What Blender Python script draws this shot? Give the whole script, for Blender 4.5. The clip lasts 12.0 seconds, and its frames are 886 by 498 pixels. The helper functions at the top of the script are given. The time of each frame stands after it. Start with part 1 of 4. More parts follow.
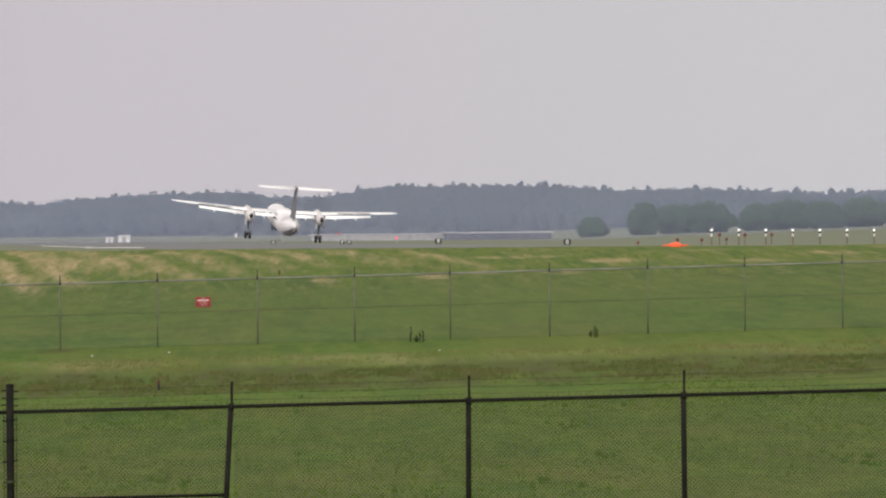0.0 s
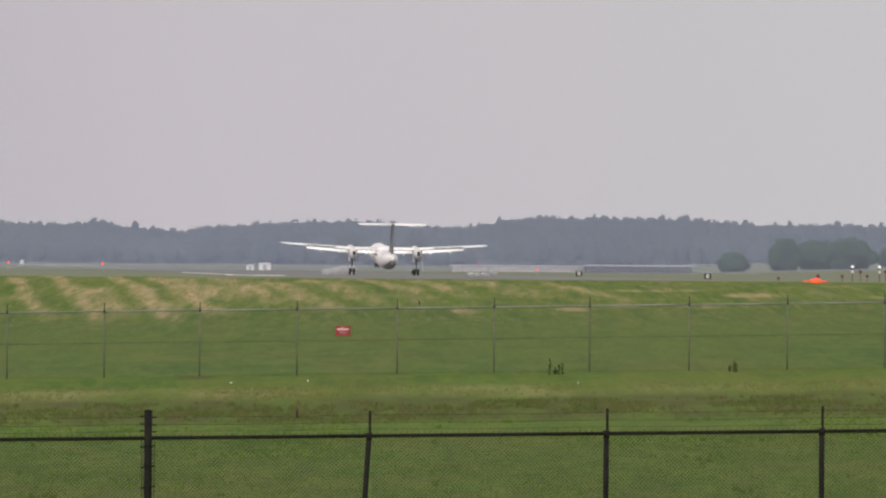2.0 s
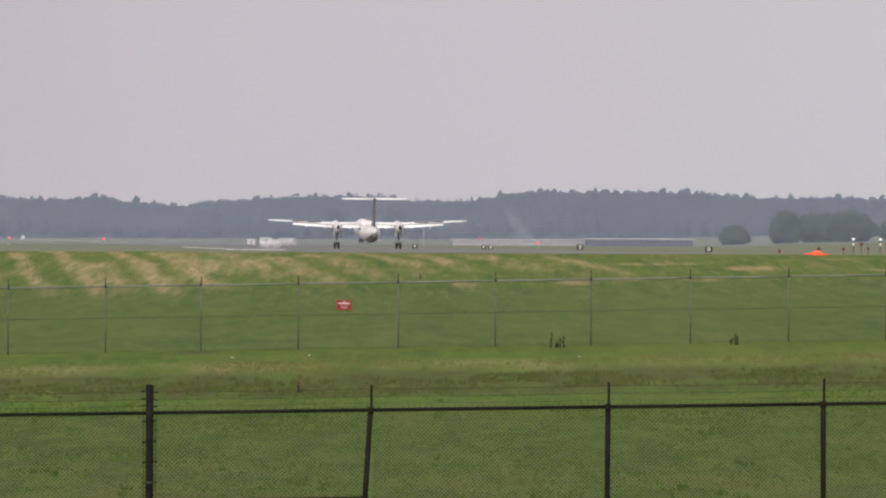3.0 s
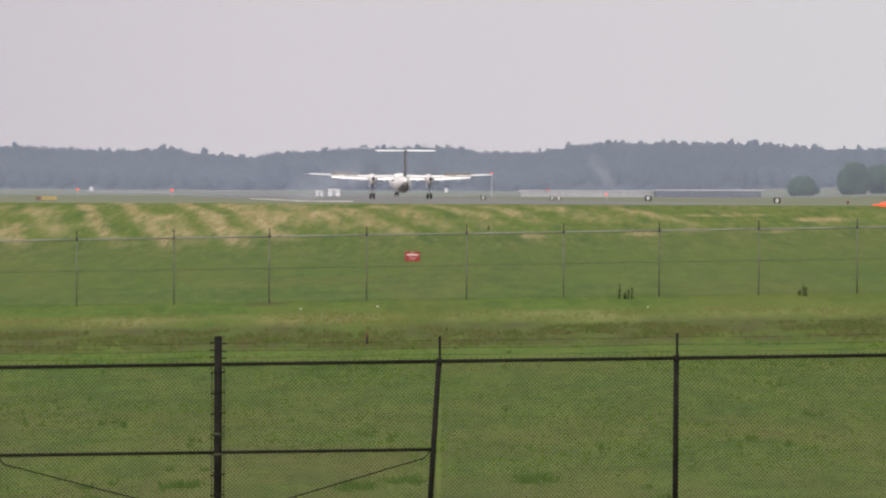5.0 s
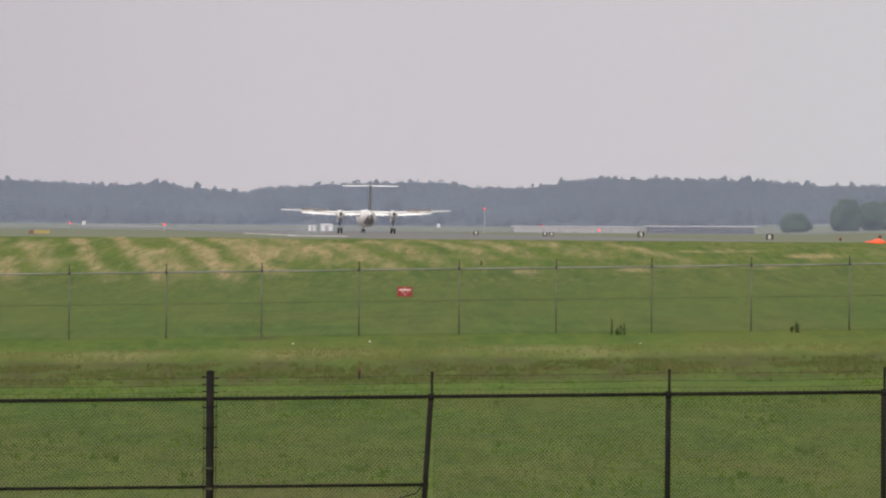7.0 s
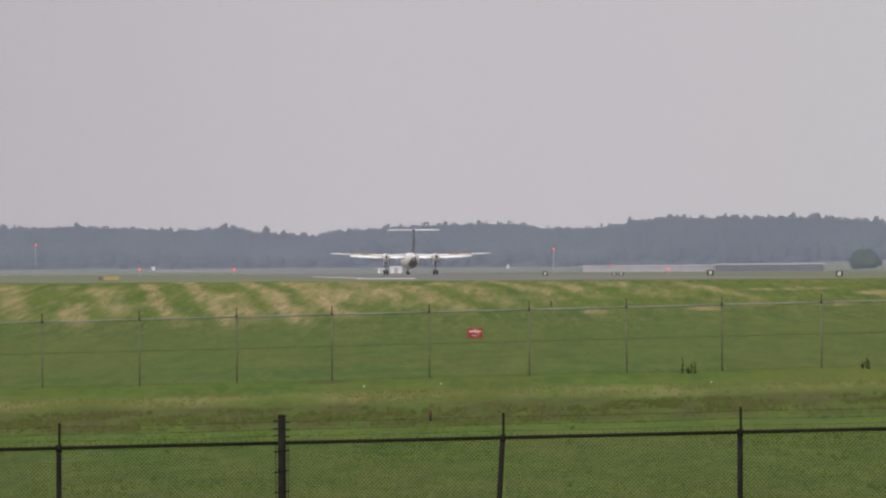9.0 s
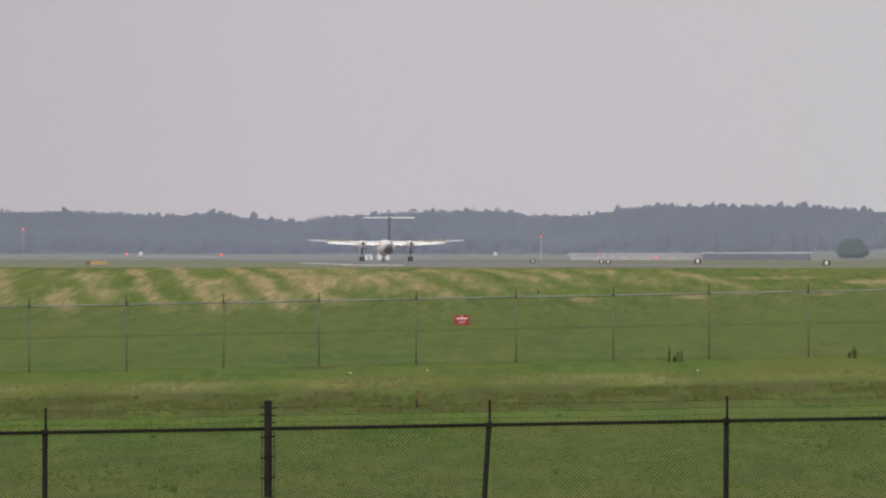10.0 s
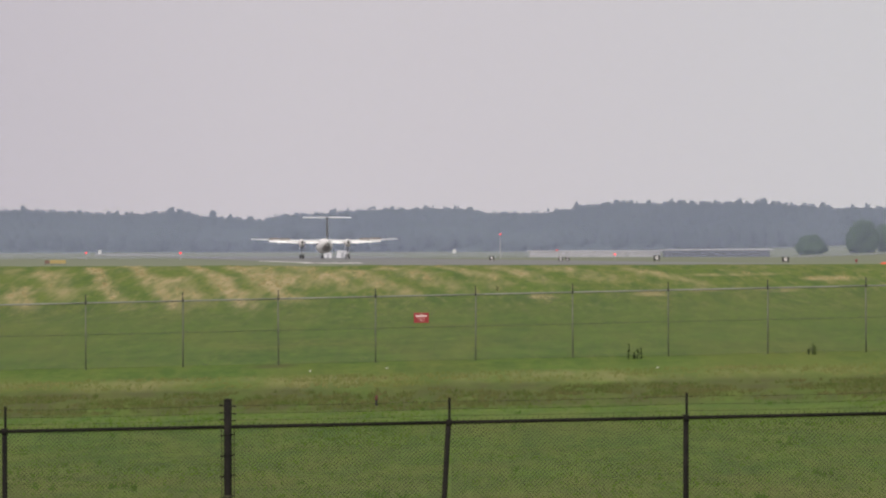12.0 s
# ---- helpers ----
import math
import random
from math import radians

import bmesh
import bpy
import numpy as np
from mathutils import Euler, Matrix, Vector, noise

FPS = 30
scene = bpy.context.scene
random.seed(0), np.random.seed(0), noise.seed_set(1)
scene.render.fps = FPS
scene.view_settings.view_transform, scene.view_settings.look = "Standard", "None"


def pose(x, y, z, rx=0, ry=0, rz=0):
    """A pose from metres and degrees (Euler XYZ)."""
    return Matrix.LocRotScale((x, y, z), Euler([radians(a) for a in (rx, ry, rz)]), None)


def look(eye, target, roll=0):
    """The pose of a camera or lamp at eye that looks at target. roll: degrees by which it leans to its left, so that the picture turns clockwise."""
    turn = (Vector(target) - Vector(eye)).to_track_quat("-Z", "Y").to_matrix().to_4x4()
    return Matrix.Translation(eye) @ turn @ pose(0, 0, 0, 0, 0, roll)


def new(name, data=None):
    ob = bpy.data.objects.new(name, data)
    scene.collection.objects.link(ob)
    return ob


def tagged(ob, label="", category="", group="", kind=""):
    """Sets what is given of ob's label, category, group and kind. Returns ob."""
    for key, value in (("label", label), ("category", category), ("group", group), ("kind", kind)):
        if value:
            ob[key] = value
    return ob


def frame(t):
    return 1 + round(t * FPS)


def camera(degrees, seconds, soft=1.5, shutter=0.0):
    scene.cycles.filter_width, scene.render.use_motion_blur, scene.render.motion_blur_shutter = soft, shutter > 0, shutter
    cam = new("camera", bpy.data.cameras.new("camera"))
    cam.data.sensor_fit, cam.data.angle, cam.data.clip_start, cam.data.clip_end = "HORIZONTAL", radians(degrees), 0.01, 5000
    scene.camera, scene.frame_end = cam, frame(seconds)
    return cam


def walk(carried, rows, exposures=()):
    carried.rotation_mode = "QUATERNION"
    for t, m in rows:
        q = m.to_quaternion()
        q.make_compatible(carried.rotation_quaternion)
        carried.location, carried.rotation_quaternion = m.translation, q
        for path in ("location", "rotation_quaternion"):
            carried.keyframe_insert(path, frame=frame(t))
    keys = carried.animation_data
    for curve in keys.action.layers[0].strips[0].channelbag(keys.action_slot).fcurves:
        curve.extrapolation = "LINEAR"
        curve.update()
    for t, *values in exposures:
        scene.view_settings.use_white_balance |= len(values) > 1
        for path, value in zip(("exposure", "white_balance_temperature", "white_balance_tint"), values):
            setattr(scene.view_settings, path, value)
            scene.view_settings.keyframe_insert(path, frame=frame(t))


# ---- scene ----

# camera: a long lens on a tripod-like stand that pans and tilts a little
EYE = 4.4
LENS = 5.0
F = 784 / math.tan(radians(LENS / 2))
HORIZON = 346
cam = camera(LENS, 12.0, soft=2.25)


def aim(pan, tilt, roll):
    turn = Matrix.Rotation(pan / F, 4, "Z") @ Matrix.Rotation(math.pi / 2 + (HORIZON - 441 + tilt) / F, 4, "X")
    return Matrix.Translation((0, 0, EYE)) @ turn @ Matrix.Rotation(radians(roll), 4, "Z")


PATH = [(0.0, -349.0, 68.7, -0.413), (0.5, -255.4, 20.1, -0.648), (1.0, -294.8, -13.1, -0.175), (1.5, -236.9, -19.9, 0.417),
        (2.0, -100.1, 124.3, 0.459), (2.5, -73.8, 92.2, 0.379), (2.7, -103.8, 84.0, 0.271), (4.3, -6.1, 49.2, 0.182),
        (4.5, 13.2, 34.0, 0.077), (5.0, 21.8, -8.5, 0.236), (5.5, 0.0, -0.2, 0.019), (6.0, 9.3, 41.7, 0.099),
        (6.5, 9.4, 45.1, 0.538), (8.3, 79.4, 129.1, -0.164), (8.5, 120.5, 140.8, -0.197), (9.0, 131.8, 127.1, -0.325),
        (9.5, 112.3, 106.7, -0.060), (10.0, 109.6, 103.9, 0.040), (10.5, 96.2, 86.8, 0.037), (11.0, 71.2, 76.7, 0.028),
        (11.5, 41.0, 92.3, 0.011), (12.0, 37.3, 99.6, -0.140)]
EXPOSURES = [(0.0, 0.04), (0.5, 0.2), (1.0, 0.24), (1.5, 0.26), (2.0, -0.03), (2.7, -0.02), (4.5, 0.15), (5.5, 0.24), (6.5, 0.15), (8.5, -0.09), (9.5, -0.07), (10.5, 0.0), (11.0, 0.06), (12.0, 0.08)]
walk(cam, [(t, aim(a, b, r)) for t, a, b, r in PATH], EXPOSURES)


def at(u, v, d):
    """The point d metres away on the bearing u and the level v, in steps of the lens from the resting view."""
    return Vector(((u - 784) / F * d, d, EYE - (v - HORIZON) / F * d))


# world: bright overcast sky, soft sun from behind the viewer
world = bpy.data.worlds.new("sky")
scene.world = world
world.use_nodes = True
wn, wl = world.node_tree.nodes, world.node_tree.links
sky = wn.new("ShaderNodeTexSky")
sky.sky_type, sky.sun_disc = "NISHITA", False
sky.sun_elevation, sky.sun_rotation = radians(31), radians(200)
sky.dust_density, sky.air_density = 4.0, 1.2
cloud = wn.new("ShaderNodeMix")
cloud.data_type = "RGBA"
cloud.inputs[0].default_value = 0.88
# the cloud deck thins from a darker mauve in the west to a paler neutral grey in the east
way = wn.new("ShaderNodeTexCoord")
axes = wn.new("ShaderNodeSeparateXYZ")
east = wn.new("ShaderNodeMapRange")
east.inputs[1].default_value, east.inputs[2].default_value = -0.06, 0.06
deck = wn.new("ShaderNodeValToRGB")
deck.color_ramp.interpolation = "EASE"
deck.color_ramp.elements[0].color = (0.80, 0.695, 0.695, 1)
deck.color_ramp.elements[1].color = (0.93, 0.882, 0.828, 1)
middle = deck.color_ramp.elements.new(0.42)
middle.color = (0.912, 0.815, 0.785, 1)
lift = wn.new("ShaderNodeVectorMath")
lift.operation = "SCALE"
lift.inputs[3].default_value = 8.0
wl.new(way.outputs["Generated"], axes.inputs[0])
wl.new(axes.outputs[0], east.inputs[0])
wl.new(east.outputs[0], deck.inputs[0])
wl.new(deck.outputs[0], lift.inputs[0])
wl.new(lift.outputs[0], cloud.inputs[7])
wl.new(sky.outputs[0], cloud.inputs[6])
wl.new(cloud.outputs[2], wn["Background"].inputs[0])
wn["Background"].inputs[1].default_value = 0.105

sun = new("sun", bpy.data.lights.new("sun", "SUN"))
sun.data.energy, sun.data.angle, sun.data.color = 2.7, radians(11), (1.0, 0.96, 0.9)
sun.matrix_world = look((-34, -94, 60), (0, 0, 0))


# ---- materials ----
def material(name, colour, colour2=None, scale=4.0, rough=0.8, metal=0.0, bump=0.0, fine=None, emit=None, island=0.0, stretch=(1, 1, 1), spread=(0.35, 0.65)):
    m = bpy.data.materials.new(name)
    m.use_nodes = True
    n, l = m.node_tree.nodes, m.node_tree.links
    b = n["Principled BSDF"]
    b.inputs["Roughness"].default_value, b.inputs["Metallic"].default_value = rough, metal
    if "Specular IOR Level" in b.inputs and rough > 0.85:
        b.inputs["Specular IOR Level"].default_value = 0.15
    colour2 = colour2 or tuple(c * 0.75 for c in colour)
    co = n.new("ShaderNodeTexCoord")
    mp = n.new("ShaderNodeMapping")
    mp.inputs["Scale"].default_value = stretch
    l.new(co.outputs["Object"], mp.inputs[0])
    no = n.new("ShaderNodeTexNoise")
    no.inputs["Scale"].default_value, no.inputs["Detail"].default_value = scale, 5
    l.new(mp.outputs[0], no.inputs["Vector"])
    ra = n.new("ShaderNodeMapRange")
    ra.inputs[1].default_value, ra.inputs[2].default_value = spread
    l.new(no.outputs["Fac"], ra.inputs[0])
    mx = n.new("ShaderNodeMix")
    mx.data_type = "RGBA"
    mx.inputs[6].default_value, mx.inputs[7].default_value = (*colour, 1), (*colour2, 1)
    l.new(ra.outputs[0], mx.inputs[0])
    out = mx.outputs[2]
    fi = n.new("ShaderNodeTexNoise")
    fi.inputs["Scale"].default_value, fi.inputs["Detail"].default_value = fine or scale * 9, 4
    l.new(co.outputs["Object"], fi.inputs["Vector"])
    hs = n.new("ShaderNodeHueSaturation")
    fr = n.new("ShaderNodeMapRange")
    fr.inputs[1].default_value, fr.inputs[2].default_value, fr.inputs[3].default_value, fr.inputs[4].default_value = 0.3, 0.7, 0.86, 1.14
    l.new(fi.outputs["Fac"], fr.inputs[0])
    l.new(fr.outputs[0], hs.inputs["Value"])
    l.new(out, hs.inputs["Color"])
    out = hs.outputs[0]
    if island:
        ge = n.new("ShaderNodeNewGeometry")
        ir = n.new("ShaderNodeMapRange")
        ir.inputs[3].default_value, ir.inputs[4].default_value = 1 - island, 1 + island
        l.new(ge.outputs["Random Per Island"], ir.inputs[0])
        h2 = n.new("ShaderNodeHueSaturation")
        l.new(ir.outputs[0], h2.inputs["Value"])
        l.new(out, h2.inputs["Color"])
        out = h2.outputs[0]
    l.new(out, b.inputs["Base Color"])
    if bump:
        bu = n.new("ShaderNodeBump")
        bu.inputs["Strength"].default_value, bu.inputs["Distance"].default_value = bump, 0.02
        l.new(fi.outputs["Fac"], bu.inputs["Height"])
        l.new(bu.outputs[0], b.inputs["Normal"])
    if emit:
        b.inputs["Emission Color"].default_value, b.inputs["Emission Strength"].default_value = (*emit[:3], 1), emit[3]
    return m


def ground_material():
    """Grass in several greens, with dry straw where the sheet's attribute says so, and fine mottling at two sizes."""
    m = material("grass_ground", (0.053, 0.111, 0.009), (0.080, 0.144, 0.015), 0.35, 0.95, bump=0.3, fine=3.0, stretch=(1, 0.22, 1))
    n, l = m.node_tree.nodes, m.node_tree.links
    b = n["Principled BSDF"]
    base = b.inputs["Base Color"].links[0].from_socket
    co = n.new("ShaderNodeTexCoord")
    for size, long, colour, lo, hi, most in ((0.16, 0.26, (0.122, 0.124, 0.025), 0.46, 0.66, 0.62), (0.7, 0.20, (0.034, 0.086, 0.006), 0.47, 0.62, 0.58),
                                             (1.3, 0.22, (0.100, 0.160, 0.018), 0.50, 0.64, 0.55), (3.0, 0.22, (0.030, 0.074, 0.008), 0.52, 0.64, 0.5), (4.5, 0.25, (0.130, 0.164, 0.034), 0.54, 0.66, 0.45),
                                             (0.45, 0.055, (0.118, 0.142, 0.024), 0.50, 0.64, 0.45), (0.9, 0.045, (0.038, 0.086, 0.010), 0.52, 0.64, 0.40), (2.2, 0.035, (0.122, 0.160, 0.030), 0.53, 0.66, 0.40)):
        mp = n.new("ShaderNodeMapping")
        mp.inputs["Scale"].default_value = (1, long, 1)
        mp.inputs["Location"].default_value = (size * 31, 7, 0)
        l.new(co.outputs["Object"], mp.inputs[0])
        no = n.new("ShaderNodeTexNoise")
        no.inputs["Scale"].default_value, no.inputs["Detail"].default_value = size, 6
        l.new(mp.outputs[0], no.inputs["Vector"])
        ra = n.new("ShaderNodeMapRange")
        ra.inputs[1].default_value, ra.inputs[2].default_value, ra.inputs[4].default_value = lo, hi, most
        l.new(no.outputs["Fac"], ra.inputs[0])
        mx = n.new("ShaderNodeMix")
        mx.data_type = "RGBA"
        mx.inputs[7].default_value = (*colour, 1)
        l.new(ra.outputs[0], mx.inputs[0])
        l.new(base, mx.inputs[6])
        base = mx.outputs[2]
    bank = n.new("ShaderNodeAttribute")
    bank.attribute_name = "bank"
    tussocks = []
    for size, long, colour, lo, hi, most in ((0.5, 0.02, (0.140, 0.150, 0.036), 0.48, 0.62, 0.35), (1.4, 0.03, (0.045, 0.098, 0.012), 0.51, 0.63, 0.7),
                                             (2.6, 0.03, (0.205, 0.195, 0.070), 0.52, 0.64, 0.42), (4.5, 0.04, (0.045, 0.088, 0.015), 0.53, 0.63, 0.55)):
        mp = n.new("ShaderNodeMapping")
        mp.inputs["Scale"].default_value = (1, long, 1)
        mp.inputs["Location"].default_value = (size * 17, 3, 0)
        l.new(co.outputs["Object"], mp.inputs[0])
        no = n.new("ShaderNodeTexNoise")
        no.inputs["Scale"].default_value, no.inputs["Detail"].default_value = size, 5
        l.new(mp.outputs[0], no.inputs["Vector"])
        ra = n.new("ShaderNodeMapRange")
        ra.inputs[1].default_value, ra.inputs[2].default_value, ra.inputs[4].default_value = lo, hi, most
        l.new(no.outputs["Fac"], ra.inputs[0])
        mu = n.new("ShaderNodeMath")
        mu.operation = "MULTIPLY"
        l.new(ra.outputs[0], mu.inputs[0])
        l.new(bank.outputs["Fac"], mu.inputs[1])
        tussocks.append((mu.outputs[0], colour))
    # the last layer pales the distant ground: haze put into its colour
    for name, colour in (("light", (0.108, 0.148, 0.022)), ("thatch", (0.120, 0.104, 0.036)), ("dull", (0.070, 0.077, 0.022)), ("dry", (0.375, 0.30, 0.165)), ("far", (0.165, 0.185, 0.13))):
        if name == "dull":
            for amount, tint in tussocks:
                mx = n.new("ShaderNodeMix")
                mx.data_type = "RGBA"
                mx.inputs[7].default_value = (*tint, 1)
                l.new(amount, mx.inputs[0])
                l.new(base, mx.inputs[6])
                base = mx.outputs[2]
        a = n.new("ShaderNodeAttribute")
        a.attribute_name = name
        mx = n.new("ShaderNodeMix")
        mx.data_type = "RGBA"
        mx.inputs[7].default_value = (*colour, 1)
        amount = a.outputs["Fac"]
        if name in ("dry", "dull"):
            mp = n.new("ShaderNodeMapping")
            mp.inputs["Scale"].default_value = (1, 0.03 if name == "dry" else 0.14, 1)
            l.new(co.outputs["Object"], mp.inputs[0])
            no = n.new("ShaderNodeTexNoise")
            no.inputs["Scale"].default_value, no.inputs["Detail"].default_value = 2.2 if name == "dry" else 1.6, 6
            l.new(mp.outputs[0], no.inputs["Vector"])
            ra = n.new("ShaderNodeMapRange")
            ra.inputs[1].default_value, ra.inputs[2].default_value, ra.inputs[3].default_value, ra.inputs[4].default_value = 0.36, 0.62, 0.25 if name == "dry" else 0.5, 1.0
            l.new(no.outputs["Fac"], ra.inputs[0])
            mu = n.new("ShaderNodeMath")
            mu.operation = "MULTIPLY"
            l.new(amount, mu.inputs[0])
            l.new(ra.outputs[0], mu.inputs[1])
            amount = mu.outputs[0]
        l.new(amount, mx.inputs[0])
        l.new(base, mx.inputs[6])
        base = mx.outputs[2]
    l.new(base, b.inputs["Base Color"])
    return m


def haze_material(name, amount):
    """Thin mist: lets most light straight through and scatters the rest both ways."""
    m = bpy.data.materials.new(name)
    m.use_nodes = True
    n, l = m.node_tree.nodes, m.node_tree.links
    n.remove(n["Principled BSDF"])
    tr, di, tl = n.new("ShaderNodeBsdfTransparent"), n.new("ShaderNodeBsdfDiffuse"), n.new("ShaderNodeBsdfTranslucent")
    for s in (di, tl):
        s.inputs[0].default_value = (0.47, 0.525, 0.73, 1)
    m1, m2 = n.new("ShaderNodeMixShader"), n.new("ShaderNodeMixShader")
    l.new(di.outputs[0], m1.inputs[1])
    l.new(tl.outputs[0], m1.inputs[2])
    m2.inputs[0].default_value = amount
    l.new(tr.outputs[0], m2.inputs[1])
    l.new(m1.outputs[0], m2.inputs[2])
    l.new(m2.outputs[0], n["Material Output"].inputs[0])
    return m


M_GROUND = ground_material()
M_BLADE = material("grass_blade", (0.064, 0.120, 0.011), (0.088, 0.146, 0.017), 0.4, 0.9, island=0.10, stretch=(1, 0.3, 1))
M_TUFT = material("lush_grass_blade", (0.052, 0.104, 0.013), (0.066, 0.122, 0.018), 0.4, 0.9, island=0.10)
M_RANK = material("rank_weed_blade", (0.104, 0.106, 0.037), (0.072, 0.102, 0.023), 0.9, 0.9, island=0.14)
M_PALEBLADE = material("pale_grass_blade", (0.165, 0.165, 0.062), (0.120, 0.148, 0.038), 0.5, 0.9, island=0.14)
M_STRAW = material("straw", (0.33, 0.27, 0.135), (0.27, 0.23, 0.11), 0.3, 0.9, island=0.14)
M_LEAF = material("leaf_mass", (0.040, 0.066, 0.040), (0.056, 0.086, 0.050), 0.15, 0.9, island=0.12)
# blue-grey cast of the distance is mixed into this leaf colour
M_FAR = material("far_leaf_hazed", (0.046, 0.062, 0.064), (0.062, 0.080, 0.080), 0.03, 0.95, island=0.07)
M_BARK = material("bark", (0.10, 0.08, 0.06), None, 3.0, 0.9)
M_ASPHALT = material("asphalt", (0.125, 0.132, 0.135), (0.165, 0.17, 0.168), 0.05, 0.85, fine=2.0)
M_CONCRETE = material("concrete", (0.25, 0.24, 0.235), (0.19, 0.19, 0.185), 0.1, 0.85)
M_PAINTLINE = material("runway_paint", (0.78, 0.77, 0.75), (0.60, 0.59, 0.57), 0.4, 0.7)
M_BLACKSTEEL = material("black_coated_steel", (0.008, 0.008, 0.007), (0.016, 0.014, 0.012), 6.0, 0.88, bump=0.1)
M_WIRE = material("coated_wire", (0.036, 0.038, 0.022), (0.062, 0.062, 0.036), 8.0, 0.88)
M_GALV = material("weathered_galvanised_steel", (0.120, 0.126, 0.092), (0.078, 0.088, 0.060), 1.2, 0.8, 0.1)
M_RAIL = material("rail_grey", (0.20, 0.205, 0.19), (0.14, 0.15, 0.13), 0.8, 0.7)
M_MAST = material("mast_grey", (0.32, 0.32, 0.33), None, 1.0, 0.7)
M_GALVWIRE = material("galvanised_wire", (0.06, 0.075, 0.05), (0.08, 0.09, 0.06), 3.0, 0.7, 0.3)
M_WHITE = material("aircraft_white", (0.87, 0.86, 0.87), (0.82, 0.81, 0.82), 0.4, 0.35)
M_WING = material("wing_white", (0.94, 0.94, 0.94), (0.90, 0.90, 0.90), 0.5, 0.3)
M_FIN = material("fin_grey", (0.085, 0.088, 0.11), (0.11, 0.115, 0.135), 0.5, 0.4)
M_BELLY = material("belly_grey", (0.26, 0.235, 0.25), (0.33, 0.30, 0.315), 0.6, 0.45)
M_NACELLE = material("nacelle_white", (0.7, 0.68, 0.68), (0.6, 0.58, 0.58), 0.8, 0.4)
M_BLADEBLUR = haze_material("spinning_blade", 0.05)
M_SMOKE = haze_material("tyre_smoke", 0.28)
M_SMOKETHIN = haze_material("thin_smoke", 0.042)
for _m, _c in ((M_BLADEBLUR, (0.035, 0.028, 0.03, 1)), (M_SMOKE, (0.95, 0.95, 0.97, 1)), (M_SMOKETHIN, (0.8, 0.84, 0.95, 1))):
    for _n in _m.node_tree.nodes:
        if _n.type in ("BSDF_DIFFUSE", "BSDF_TRANSLUCENT"):
            _n.inputs[0].default_value = _c
M_SPOILER = material("spoiler_grey", (0.24, 0.21, 0.20), (0.30, 0.27, 0.26), 0.8, 0.5)
M_DARK = material("dark_metal", (0.03, 0.03, 0.033), None, 3.0, 0.5, 0.4)
M_TYRE = material("tyre_rubber", (0.018, 0.018, 0.02), None, 5.0, 0.85)
M_STRUT = material("gear_steel", (0.22, 0.22, 0.23), None, 4.0, 0.45, 0.5)
M_RED = material("sign_red", (0.24, 0.009, 0.015), (0.2, 0.008, 0.013), 5.0, 0.5)
M_SIGNWHITE = material("sign_white", (0.8, 0.78, 0.76), None, 5.0, 0.5)
M_SIGNTEXT = material("faded_sign_text", (0.72, 0.63, 0.61), (0.64, 0.55, 0.53), 8.0, 0.6)
M_BLACK = material("sign_black", (0.015, 0.015, 0.017), None, 5.0, 0.5)
M_YELLOW = material("sign_yellow", (0.33, 0.25, 0.09), (0.28, 0.22, 0.09), 2.0, 0.6)
M_DARKRED = material("marker_red", (0.16, 0.03, 0.03), (0.12, 0.03, 0.03), 3.0, 0.6)
M_POSTBROWN = material("post_brown", (0.16, 0.10, 0.08), None, 4.0, 0.8)
M_RUST = material("rusty_red", (0.12, 0.04, 0.026), (0.08, 0.034, 0.026), 12.0, 0.8)
M_WEED = material("weed_stalk", (0.03, 0.05, 0.018), (0.045, 0.06, 0.02), 5.0, 0.9)
# orange light glare put into colour and emission; no lamp is modelled
M_GLARE = material("orange_light_glare", (0.80, 0.08, 0.03), (0.75, 0.11, 0.04), 1.5, 0.7, emit=(1.0, 0.09, 0.04, 0.5))
M_REDDIM = material("dull_red_lamp", (0.45, 0.05, 0.05), None, 3.0, 0.4, emit=(1.0, 0.1, 0.1, 0.2))
M_REDLIGHT = material("red_lamp_glass", (0.7, 0.03, 0.03), None, 3.0, 0.3, emit=(1.0, 0.05, 0.06, 1.1))
M_WHITELIGHT = material("lamp_white", (0.8, 0.8, 0.78), None, 3.0, 0.3, emit=(1.0, 0.97, 0.92, 0.6))
M_PALEWALL = material("pale_wall", (0.40, 0.385, 0.375), (0.33, 0.32, 0.315), 0.12, 0.8)
M_SHED = material("shed_wall", (0.085, 0.09, 0.11), (0.12, 0.12, 0.14), 0.1, 0.8)
M_SHEDROOF = material("shed_roof", (0.40, 0.39, 0.39), (0.30, 0.30, 0.30), 0.1, 0.6)
M_BOX = material("shelter_white", (0.78, 0.77, 0.76), None, 0.5, 0.5)
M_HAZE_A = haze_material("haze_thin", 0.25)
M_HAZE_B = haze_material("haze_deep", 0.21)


# ---- building helpers ----
def link(name, bm, mat, parent=None, label="", smooth=False):
    me = bpy.data.meshes.new(name)
    bm.to_mesh(me)
    bm.free()
    me.materials.append(mat)
    if smooth:
        for p in me.polygons:
            p.use_smooth = True
    ob = new(name, me)
    if parent:
        ob.parent = parent
    if label:
        tagged(ob, label)
    return ob


def part(name, bm, mat, parent, label="", smooth=False):
    return link(name, bm, mat, parent, label, smooth)


def box(bm, lo, hi, bevel=0.0):
    lo, hi = Vector(lo), Vector(hi)
    r = bmesh.ops.create_cube(bm, size=1, matrix=Matrix.Translation((lo + hi) / 2) @ Matrix.Diagonal((*(hi - lo), 1)))
    if bevel:
        es = list({e for v in r["verts"] for e in v.link_edges})
        bmesh.ops.bevel(bm, geom=es, offset=bevel, segments=2, affect="EDGES")
    return bm


